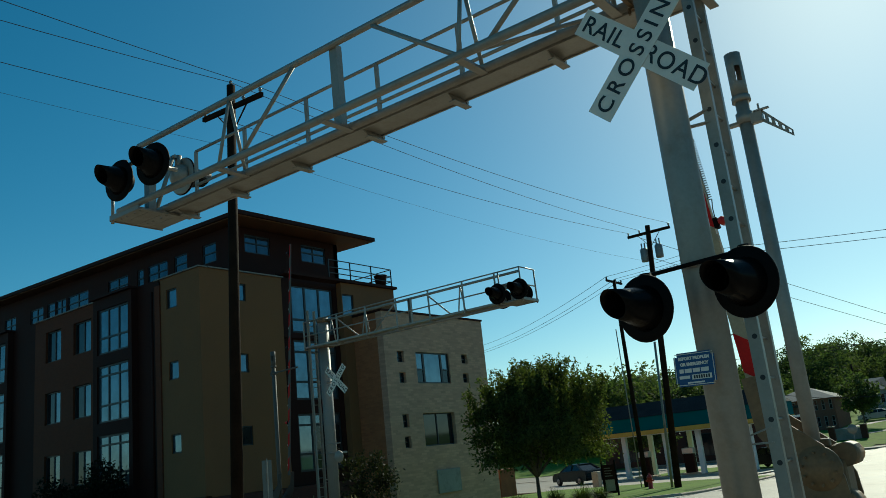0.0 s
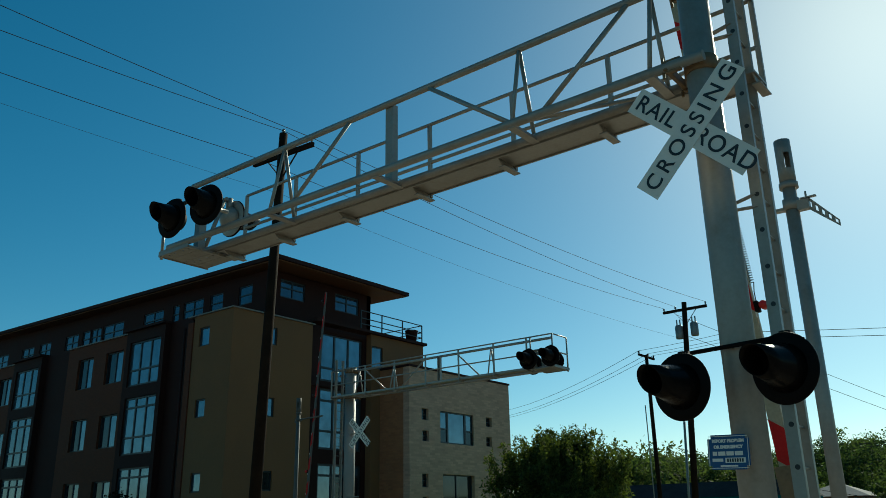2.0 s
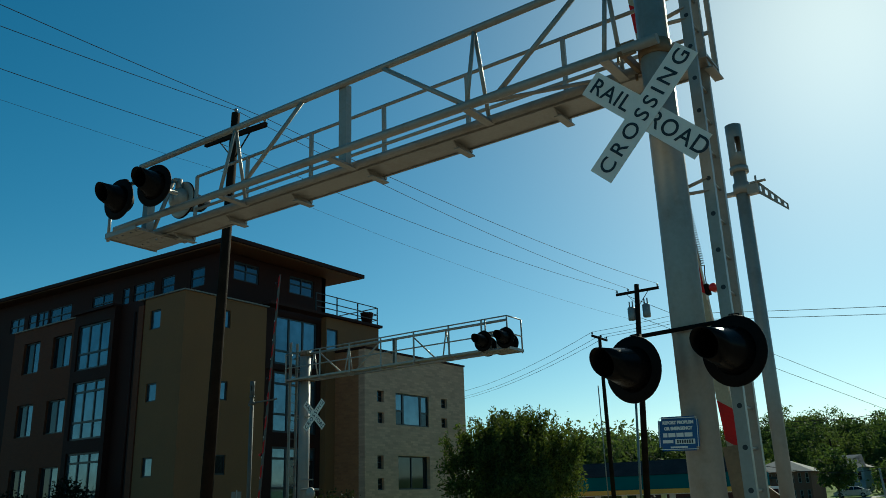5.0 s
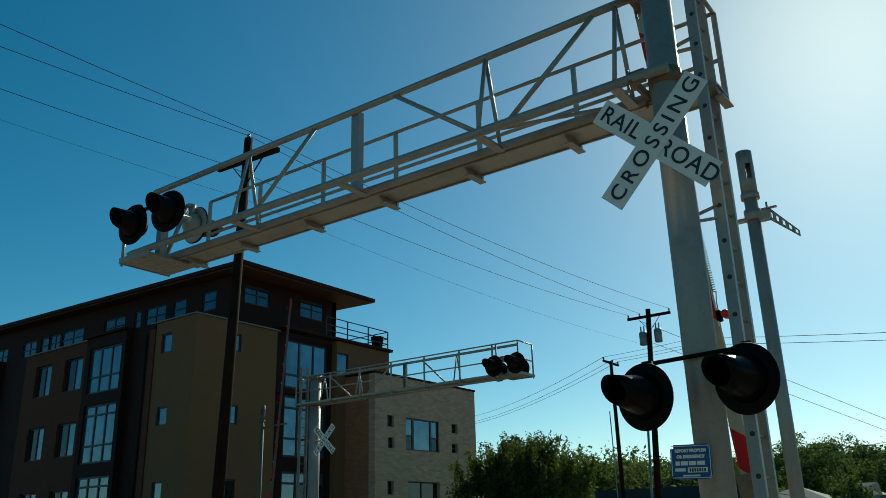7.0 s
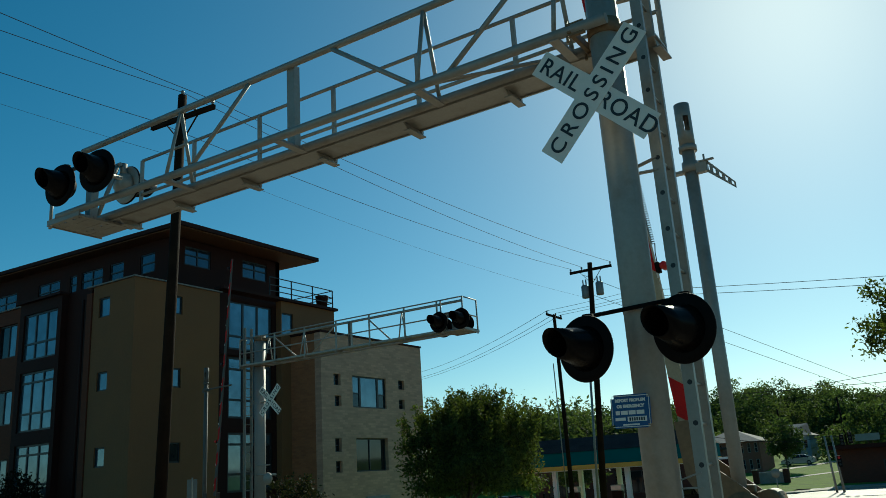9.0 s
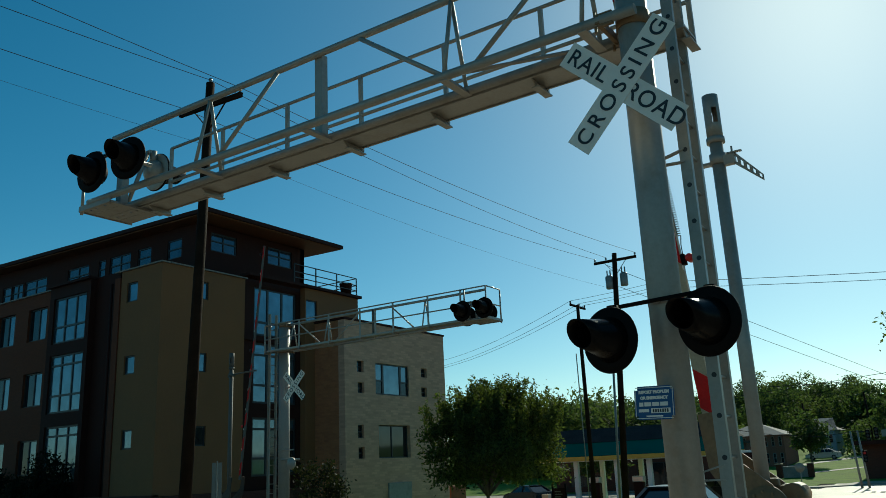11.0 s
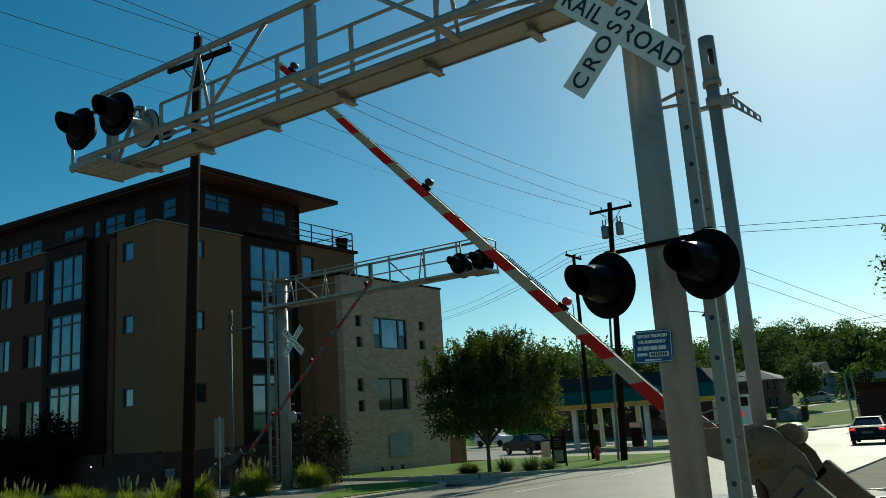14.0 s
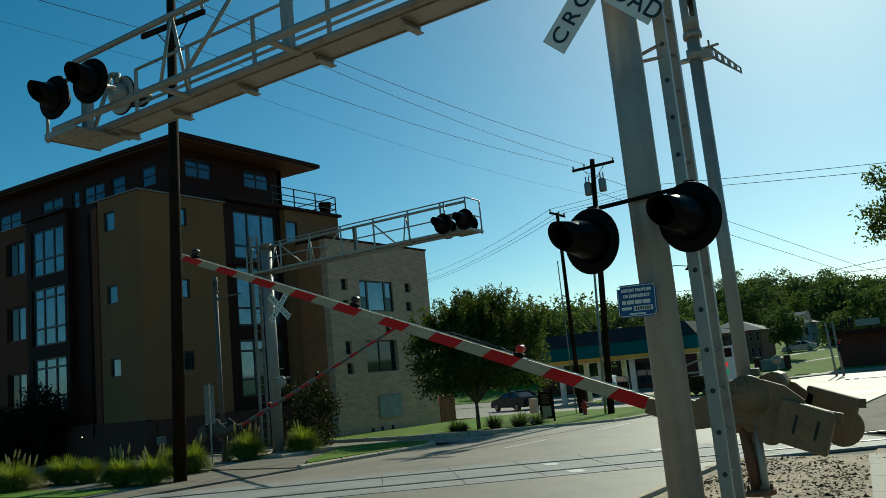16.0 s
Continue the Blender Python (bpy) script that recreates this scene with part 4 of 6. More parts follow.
# face along x, towards the tracks: piers, glazed bays and brick panels in turn
small = [(-31.42, -30.66, 9.29, 10.17), (-31.34, -30.62, 6.09, 6.9), (-31.26, -30.56, 2.94, 3.75)]
wall("wall_tan_pier", "x", FY, -31.85, FX - 0.35, 1.0, 10.74, small, 0.35, TAN, apt, "tan stucco pier wall")
for o in small:
    window("x", FY, *o, apt)
bx("pier_strip", (-32.25, -31.87, FY - 0.06, FY + 0.3, 1.0, 10.5), BRICK_BROWN, apt, "brown pilaster strip")
tb("downpipe", (-32.5, FY - 0.03, 0.5), (-32.5, FY - 0.03, 10.3), 0.06, DARK_PANEL, apt, "dark rainwater pipe")
bx("recess_wall", (-34.0, -32.25, FY + 0.2, FY + 0.5, BASE, 10.9), BROWN_PANEL, apt, "dark recessed panel wall")


def bay(x0, x1):
    holes = [(x0 + 0.35, x1 - 0.3, 8.05, 10.25), (x0 + 0.35, x1 - 0.3, 4.8, 7.5), (x0 + 0.35, x1 - 0.3, 1.73, 4.22)]
    wall("bay_wall", "x", FY - 0.12, x0, x1, 1.0, 10.8, holes, 0.4, DARK_PANEL, apt, "charcoal metal bay panel")
    for k, o in enumerate(holes):
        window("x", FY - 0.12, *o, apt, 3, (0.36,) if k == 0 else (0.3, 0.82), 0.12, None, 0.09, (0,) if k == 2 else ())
    bx("bay_ledge", (x0 - 0.05, x1 + 0.05, FY - 0.3, FY + 0.2, 10.8, 10.92), DARK_PANEL, apt)


def panel(x0, x1, wins, material):
    holes = [(a, b, z, z + 1.62) for a, b in wins for z in (8.45, 5.27, 2.1)]
    wall("wall_panel", "x", FY, x0, x1, 1.0, 10.75, holes, 0.35, material, apt, "red-brown brick wall panel")
    for o in holes:
        window("x", FY, *o, apt, 2, (), 0.16, None, 0.07, (0,))
    bx("coping", (x0 - 0.02, x1 + 0.02, FY - 0.08, FY + 0.4, 10.76, 10.82), COPING, apt, "pale metal coping")


for shift in (0.0, -12.0, -24.0):
    bay(-37.3 + shift, -34.0 + shift)
    panel(-43.2 + shift, -37.32 + shift, ((-39.35 + shift, -37.7 + shift), (-42.1 + shift, -40.55 + shift)), BRICK_BROWN)
    bx("recess_wall", (-46.0 + shift, -43.2 + shift, FY + 0.2, FY + 0.5, BASE, 10.9), BROWN_PANEL, apt)
bx("base_wall", (-70, FX, FY - 0.04, FY + 0.5, BASE, 0.98), BRICK_RED, apt, "dark red brick base")
bx("base_sill", (-70, FX, FY - 0.09, FY + 0.3, 0.985, 1.06), BRICK_RED, apt)
bx("coping", (-32.3, FX + 0.06, FY - 0.08, FY + 0.4, 10.75, 10.81), COPING, apt, "pale metal coping")
# face along y, towards the road
side = [(23.64, 24.14, 9.4, 10.22), (23.64, 24.14, 6.15, 7.0), (23.57, 24.2, 2.98, 3.82)]
wall("wall_tan_side", "y", FX, FY + 0.002, 26.3, 1.0, 10.74, side, 0.35, TAN, apt, "tan stucco side wall")
for o in side:
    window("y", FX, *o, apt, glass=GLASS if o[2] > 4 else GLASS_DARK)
bx("coping", (FX - 0.4, FX + 0.08, FY + 0.42, 26.4, 10.752, 10.812), COPING, apt, "pale metal coping")
bx("base_wall", (FX - 0.5, FX + 0.04, FY + 0.5, 31.1, BASE, 0.98), BRICK_RED, apt, "dark red brick base")
glz = [(27.2, 30.1, 8.2, 10.6), (27.2, 30.1, 4.95, 7.85), (27.2, 30.1, 1.6, 4.3)]
wall("glazed_bay_wall", "y", FX - 0.35, 26.3, 30.4, 1.0, 10.75, glz, 0.3, DARK_PANEL, apt, "charcoal panel wall of the glazed bay")
for k, o in enumerate(glz):
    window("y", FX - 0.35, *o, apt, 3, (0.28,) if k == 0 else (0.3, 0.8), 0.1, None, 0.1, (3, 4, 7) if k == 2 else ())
bx("bay_floor_band", (FX - 0.5, FX - 0.2, 26.5, 30.3, 7.9, 8.15), DARK_PANEL, apt)
nook = [(30.45, 31.3, 9.2, 10.35)]
wall("wall_tan_rear", "y", FX, 30.4, 34.3, 1.0, 10.95, nook, 0.35, TAN, apt, "tan stucco wall below the roof terrace")
window("y", FX, *nook[0], apt)
bx("rear_return", (-70, FX, 34.3, 34.6, BASE, 10.95), TAN, apt)
bx("terrace_edge", (FX - 0.5, FX + 0.18, 26.4, 34.75, 10.96, 11.1), DARK_PANEL, apt, "dark terrace edge")
# terrace railing with a planter
for z in (11.4, 11.7, 12.1):
    for p0, p1 in (((FX, 29.6, z), (FX, 34.5, z)), ((FX, 34.5, z), (-33, 34.5, z))):
        bm = bmesh.new()
        bar(bm, p0, p1, 0.05, 0.04)
        part("terrace_rail", bm, FRAME, apt, "black metal terrace rail")
for y in (29.6, 31.2, 32.85, 34.5):
    bm = bmesh.new()
    bar(bm, (FX, y, 11.1), (FX, y, 12.1), 0.05, 0.05)
    part("terrace_post", bm, FRAME, apt, "black metal terrace post")
bm = bmesh.new()
turned(bm, (FX - 0.3, 33.95, 11.1), (0, 0, 1), [(0, 0.0), (0, 0.27), (0.6, 0.36), (0.66, 0.38), (0.66, 0.3), (0.6, 0.0)], 14)
part("planter", bm, BROWN_PANEL, apt, "brown round planter")
# set-back top storey and wide roof
UY, UX = 25.2, -31.0
top = [(-33.5, -32.4), (-35.9, -34.8), (-38.3, -36.5), (-39.3, -38.7), (-42.2, -40.2), (-46.6, -44.3), (-48.0, -46.8), (-49.0, -48.1), (-51.1, -49.5), (-54.5, -53.0), (-57, -55.3), (-61, -59)]
ho = [(a, b, 12.25, 13.25) for a, b in top]
wall("top_storey_wall", "x", UY, -70, UX - 0.3, 10.75, 13.74, ho, 0.3, BROWN_PANEL, apt, "dark brown panel wall of the top storey")
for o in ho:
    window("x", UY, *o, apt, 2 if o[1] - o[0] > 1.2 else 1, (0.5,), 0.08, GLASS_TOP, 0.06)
ho = [(25.85, 27.5, 12.45, 13.4), (29.65, 31.45, 12.45, 13.4)]
wall("top_storey_side", "y", UX, UY, 32.4, 10.75, 13.74, ho, 0.3, BROWN_PANEL, apt, "dark brown panel side of the top storey")
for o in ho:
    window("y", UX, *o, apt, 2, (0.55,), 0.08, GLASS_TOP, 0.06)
bx("top_storey_back", (-70, UX, 32.1, 32.4, 10.75, 13.74), BROWN_PANEL, apt)
bx("terrace_floor", (-70, FX - 0.4, FY + 0.4, 34.3, 10.55, 10.74), DARK_PANEL, apt)
RISE = 0.022


def roof_sheet(name, x0, x1, y0, y1, z, thick, material, parent, label):
    """A flat sheet that rises gently towards -x."""
    bm = bmesh.new()
    ends = [[bm.verts.new((x, y, z + RISE * (-29.5 - x) + dz)) for y, dz in ((y0, 0), (y1, 0), (y1, thick), (y0, thick))] for x in (x0, x1)]
    for i in range(4):
        j = (i + 1) % 4
        bm.faces.new((ends[0][i], ends[0][j], ends[1][j], ends[1][i]))
    bm.faces.new(ends[0])
    bm.faces.new(ends[1])
    return part(name, bm, material, parent, label)


roof = roof_sheet("roof", -72, -29.5, 24.3, 34.0, 13.82, 0.2, DARK_PANEL, apt, "dark flat roof with a deep overhang")
roof_sheet("soffit", -71.9, -29.62, 24.42, 33.88, 13.765, 0.05, SOFFIT, roof, "orange-brown boarded soffit")
bm = bmesh.new()
plate(bm, [(-70, UY + 0.02, 13.742), (UX - 0.3, UY + 0.02, 13.742), (UX - 0.3, UY + 0.02, 13.78), (-70, UY + 0.02, 13.76 + RISE * 40.4)], 0.25, (0, 1, 0))
part("eave_wall", bm, BROWN_PANEL, apt, "dark brown panel strip below the eave")
bx("west_wall", (-70.3, -70, FY, 34.3, BASE, 10.7), TAN, apt)

# ---- stone corner block with its own roofline ----
BX = -27.0
blk = thing("stone_block", "three-storey buff limestone corner block with small square windows", "building")
ho = [(33.55, 36.45, 5.45, 7.1), (32.05, 32.6, 6.52, 7.1), (32.1, 32.62, 5.46, 6.0), (32.05, 32.55, 3.22, 3.88), (32.08, 32.57, 2.22, 2.78), (37.62, 38.2, 6.58, 7.1), (37.6, 38.16, 5.5, 6.02), (33.7, 36.42, 2.22, 3.9)]
wall("wall_stone_front", "y", BX, 31.1, 40.0, -1.3, 9.12, ho, 0.4, STONE, blk, "coursed buff limestone wall")
for a, b, rows_, dim in ((33.55, 34.25, (0.45,), (0,)), (34.25, 35.78, (), ()), (35.78, 36.45, (0.45,), (0,))):
    window("y", BX, a, b, 5.45, 7.1, blk, 1, rows_, 0.12, None, 0.07, dim)
for o in ho[1:7]:
    window("y", BX, *o, blk, 1, (0.5,), 0.2, GLASS_DARK, 0.05)
window("y", BX, *ho[7], blk, 2, (), 0.25, GLASS_DARK, 0.06)
bx("wall_stone_side", (-30, BX - 0.4, 31.102, 31.5, -1.3, 9.11), coursed("orange_brown_brick", (0.42, 0.15, 0.06), (0.26, 0.09, 0.04), (0.3, 0.13, 0.07), 0.3, 0.1), blk, "orange-brown brick side wall")
bx("wall_stone_rear", (-45, BX - 0.4, 39.6, 39.998, -1.3, 9.11), STONE, blk)
bx("block_coping", (-45, BX + 0.05, 31.05, 40.05, 9.13, 9.23), BROWN_PANEL, blk, "dark metal coping")
plaque = bx("wall_plaque", (BX + 0.005, BX + 0.1, 34.35, 36.3, -0.2, 0.98), PANEL, blk, "grey stone plaque", 0.02)
for y in (33.6, 34.4, 35.3):
    bx("wall_vent", (BX - 0.02, BX + 0.02, y, y + 0.22, -0.85, -0.62), DARK, blk)
lowwall = bx("brick_wall", (-30.0, -27.2, 40.4, 42.0, -1.4, 0.55), mat("orange_brick", (0.26, 0.085, 0.035), 0.9, 0, 0.2, 1.5, 20, 0.3), None, "", 0.02)
tagged(lowwall, "low red brick yard wall beside the stone block", "wall")
tagged(lowwall, kind="structure")


# ---- wooden power poles and wires ----
def insulator(bm, x, y, z):
    turned(bm, (x, y, z), (0, 0, 1), [(0, 0.02), (0.05, 0.03), (0.08, 0.06), (0.1, 0.03), (0.13, 0.055), (0.16, 0.025), (0.17, 0.0)], 8)


def power_pole(label, base, top, arm_len, arm_turn, cans, drop=0.68, tilt=-0.08, taps=(-0.95, None, 0.95)):
    base, top = Vector(base), Vector(top)
    root = thing("power_pole", label, "power pole", None, "power poles")
    tb("pole", base, top, 0.17, WOOD, root, "", 0.12, 14)
    az = top - Vector((0, 0, drop))
    d = Vector((math.cos(radians(arm_turn)), math.sin(radians(arm_turn)), tilt)) * arm_len / 2
    bm = bmesh.new()
    bar(bm, az - d, az + d, 0.1, 0.13)
    part("crossarm", bm, WOOD, root)
    for s in (-1, 1):
        bm = bmesh.new()
        bar(bm, az + d * 0.55 * s, az - Vector((0, 0, 0.75)), 0.04, 0.02)
        part("crossarm_brace", bm, WOOD, root)
    for p in (az - d * 0.95, az + d * 0.95, az + d * 0.4 if taps[1] is None else az + d * taps[1], top - Vector((0, 0, 0.06)))[:4 if taps[1] is None else 3]:
        bm = bmesh.new()
        insulator(bm, p.x, p.y, p.z + 0.06)
        part("insulator", bm, INSUL, root)
    for x, z in cans:
        bm = bmesh.new()
        c = Vector((top.x + x, top.y - 0.1, top.z + z))
        turned(bm, c, (0, 0, 1), [(0, 0.0), (0, 0.17), (0.05, 0.19), (0.6, 0.19), (0.66, 0.15), (0.7, 0.0)], 16)
        tube(bm, c + Vector((0.08, 0, 0.68)), c + Vector((0.08, 0, 0.95)), 0.035, seg=8)
        tube(bm, c + Vector((-0.08, 0, 0.68)), c + Vector((-0.08, 0, 0.95)), 0.035, seg=8)
        part("transformer", bm, INSUL, root, "grey can transformer")
    return [az - d * 0.95 + Vector((0, 0, 0.22)), top + Vector((0, 0, 0.1)) if taps[1] is None else az + d * taps[1] + Vector((0, 0, 0.22)), az + d * 0.95 + Vector((0, 0, 0.22)), top - Vector((0, 0, 1.9))]


P1 = power_pole("tall dark creosoted wooden power pole beside the road", (-17.55, 14.0, -0.6), (-17.02, 14.0, 12.45), 2.75, -3, ())
P2 = power_pole("wooden power pole with crossarm and two transformers", (-15.75, 38.1, -1.1), (-15.05, 38.1, 11.7), 2.2, 4, ((-0.36, -1.8), (0.42, -1.75)), 0.36, 0.02, (-0.95, -0.42, 0.95))
P0 = [p + Vector((-2.0, -24.5, 0.4 + rise)) for p, rise in zip(P1, (0.2, -0.2, 1.2, 0.6))]
P3 = [p + Vector((18, 40, 2)) for p in P2]


def wire(a, b, sag, r=0.008, label="black overhead wire"):
    bm = bmesh.new()
    pts = [a.lerp(b, k / 14) - Vector((0, 0, sag * 4 * (k / 14) * (1 - k / 14))) for k in range(15)]
    pipe(bm, pts, r, 5)
    return tagged(part("overhead_wire", bm, WIRE, None), label, "wire", "overhead wires")


for a, b, c, r in zip(P0, P1, P2, (0.009, 0.009, 0.009, 0.004)):
    wire(a, b, 0.35, r, "thin black overhead wire between the power poles")
    wire(b, c, 0.35, r, "thin black overhead wire between the power poles")
for k, (ua, wa, ub, wb) in enumerate(((-0.241, 0.205, 0.05, 0.172), (-0.242, 0.197, 0.05, 0.163), (-0.246, 0.0745, 0.1, 0.068), (-0.247, 0.067, 0.1, 0.095))):
    ya = 60.0 if k < 2 else 66.0
    far_end = Vector((ub * ya, ya, wb * ya + EYE))
    near_end = Vector((ua * ya, ya, wa * ya + EYE))
    start = near_end + (near_end - far_end) * (0.36 if k < 2 else 0.25)
    wire(start, far_end, 0.1, 0.02, "far black service wire over the junction")
for dx in (0.0, 0.9):
    wire(P2[1] - Vector((0, 0, 0.4 + dx)), Vector((-1.0 - dx, 62.0, 3.2)), 0.0, 0.012, "slanting guy wire of the power pole")
# slimmer pole beyond, its crossarm end-on to the road
slim = thing("power_pole", "slim wooden pole with a short crossarm and conduit", "power pole", None, "power poles")
tb("pole", (-18.6, 41.0, -1.2), (-18.62, 41.0, 9.95), 0.13, WOOD, slim, "", 0.09)
tb("conduit", (-18.9, 41.0, -1.2), (-18.95, 41.0, 7.3), 0.03, GALV, slim, "grey steel conduit", seg=8)
bm = bmesh.new()
bar(bm, (-18.62, 40.05, 9.86), (-18.62, 41.95, 9.86), 0.09, 0.11)
part("crossarm", bm, WOOD, slim)
for y, z, end in ((40.1, 10.06, 11.6), (41.2, 10.06, 11.05), (41.9, 10.06, 10.85)):
    bm = bmesh.new()
    insulator(bm, -18.62, y, 9.9)
    part("insulator", bm, WIRE, slim)
    wire(Vector((-18.62, y, z)), Vector((-46, 66, end)), 0.5, 0.012, "far black service wire leaving the slim pole")
    wire(Vector((-18.62, y, z)), Vector((-13.0, y + 0.4, z + 0.42)), 0.05, 0.01, "black service wire between the slim pole and the mast")
tb_thin = tb("steel_pole", (-16.25, 38.6, -1.1), (-15.9, 38.6, 6.0), 0.06, GALV, None)
tagged(tb_thin, "thin grey steel pole on the lawn", "pole")


# ---- trees and planting ----
def leaf_mesh(name, centers, per, spread, size, material, rng, flat=0.75):
    """Many small leaves in clumps round the given centres, as one mesh."""
    n = len(centers) * per
    c = np.repeat(np.array(centers, float), per, axis=0) + rng.normal(0, 1, (n, 3)) * np.array([spread, spread, spread * flat])
    a = rng.normal(0, 1, (n, 3))
    a /= np.linalg.norm(a, axis=1)[:, None]
    b = np.cross(a, rng.normal(0, 1, (n, 3)))
    b /= np.linalg.norm(b, axis=1)[:, None]
    s = size * rng.uniform(0.6, 1.4, (n, 1))
    v = np.stack([c - a * s, c + b * s * 0.45, c + a * s, c - b * s * 0.45], axis=1).reshape(-1, 3)
    f = np.arange(4 * n).reshape(n, 4)
    me = bpy.data.meshes.new(name)
    me.from_pydata(v.tolist(), [], f.tolist())
    me.materials.append(material)
    return me


def crown_points(rng, c, rx, rz, n, low=-0.55):
    out = []
    while len(out) < n:
        p = rng.uniform(-1, 1, 3)
        d = np.linalg.norm(p)
        if 0.35 < d < 1 + 0.12 * math.sin(5 * math.atan2(p[1], p[0]) + 3 * p[2]) and p[2] > low:
            out.append((c[0] + rx * p[0], c[1] + rx * p[1], c[2] + rz * p[2]))
    return out


def tree(label, base, height, c, rx, rz, clumps, per, spread, size, seed, twigs=0, material=None, stems=3, girth=0.13):
    rng = np.random.default_rng(seed)
    root = thing("tree", label, "tree", None)
    base = Vector(base)
    cc = Vector(c)
    fork = base + Vector((0, 0, height))
    bm = bmesh.new()
    tube(bm, base, fork, girth, girth * 0.7, 10)
    part("trunk", bm, BARK, root, "dark forked trunk")
    pts = crown_points(rng, c, rx, rz, clumps)
    for k in range(stems + 5):
        bm = bmesh.new()
        t = Vector(pts[k * 7 % len(pts)])
        m_ = fork.lerp(t, 0.5) + Vector((0, 0, 0.35))
        tube(bm, fork - Vector((0, 0, 0.15)), m_, 0.075, 0.05, 7)
        tube(bm, m_, t, 0.05, 0.015, 6)
        part("limb", bm, BARK, root)
    tips = []
    for k in range(twigs):
        a = rng.uniform(0, 2 * math.pi)
        r = rx * rng.uniform(0.0, 0.95)
        p0 = Vector((c[0] + r * math.cos(a), c[1] + r * math.sin(a), c[2] + rz * math.sqrt(max(0, 1 - (r / rx) ** 2)) * 0.85))
        up = Vector((math.cos(a) * 0.35, math.sin(a) * 0.35, 1)) * rng.uniform(0.5, 1.3)
        for j in range(5):
            q = p0 + up * j / 4
            tips.append((q.x, q.y, q.z))
    me = leaf_mesh("crown", pts, per, spread, size, material or LEAF, rng)
    crown = new("crown", me)
    crown.parent = root
    crown["label"] = "dense uneven green crown"
    if tips:
        tip = new("shoot_tuft", leaf_mesh("shoot_tuft", tips, 26, 0.07, size, material or LEAF, rng, 1.6))
        tip.parent = root
        tip["label"] = "feathery upright leafy shoots"
    return root


tree("round leafy green tree with a forked trunk on the lawn", (-18.6, 30.4, -0.8), 1.35, (-18.15, 30.4, 2.15), 2.85, 2.0, 250, 150, 0.25, 0.07, 3, 190, girth=0.095)
tree("leafy green tree overhanging the far footpath", (1.4, 40.0, -1.1), 4.0, (0.0, 40.0, 6.9), 3.5, 2.2, 130, 130, 0.3, 0.1, 8, 0)

# far woods on the hill: many crowns in three greens
rng = np.random.default_rng(11)
spots = ([], [], [])
for k in range(240):
    u = rng.uniform(-0.62, 0.25)
    y = rng.uniform(150, 235) if u > -0.36 else rng.uniform(112, 150)
    h = rng.uniform(6.0, 10.5) if u > -0.36 else rng.uniform(9.5, 13.5)
    if -0.215 < u < -0.125 and y < 165:
        y += 30
    if -0.26 < u < -0.12:
        h *= 1.25
    g = ground_z(y) if u > -0.36 else ground_z(y) - 1.0
    for lobe in range(5):
        f = rng.uniform(0.6, 1.0)
        away = rng.normal(0, h * 0.2, 2)
        spots[k % 3].extend(crown_points(rng, (u * y + away[0], y + away[1], g + h * rng.uniform(0.2, 0.72)), h * 0.36 * f, h * 0.36 * f, 10, -0.6))
for k in range(34):
    u = rng.uniform(-0.36, -0.08)
    y = rng.uniform(126, 150)
    h = rng.uniform(3.0, 6.0)
    if -0.24 < u < -0.14:
        continue
    spots[k % 3].extend(crown_points(rng, (u * y, y, ground_z(y) + h * 0.5), h * 0.5, h * 0.5, 22, -0.9))
for leaf, pts in zip((LEAF_FAR, LEAF_FAR_DARK, LEAF_FAR_OLIVE), spots):
    me = leaf_mesh("far_woods", pts, 48, 0.7, 0.3, leaf, rng)
    tagged(new("far_woods", me), "dark green wooded hill behind the houses", "woods", "", "stuff")
for k, (u, y, h) in enumerate(((-0.19, 116, 6.4), (-0.44, 80, 6.0), (-0.30, 100, 5.0), (-0.10, 118, 8.0))):
    g = ground_z(y)
    tree("green street tree beyond the junction", (u * y, y, g), h * 0.3, (u * y, y, g + h * 0.6), h * 0.36, h * 0.42, 60, 40, 0.4, 0.24, 30 + k, 0, LEAF_FAR)


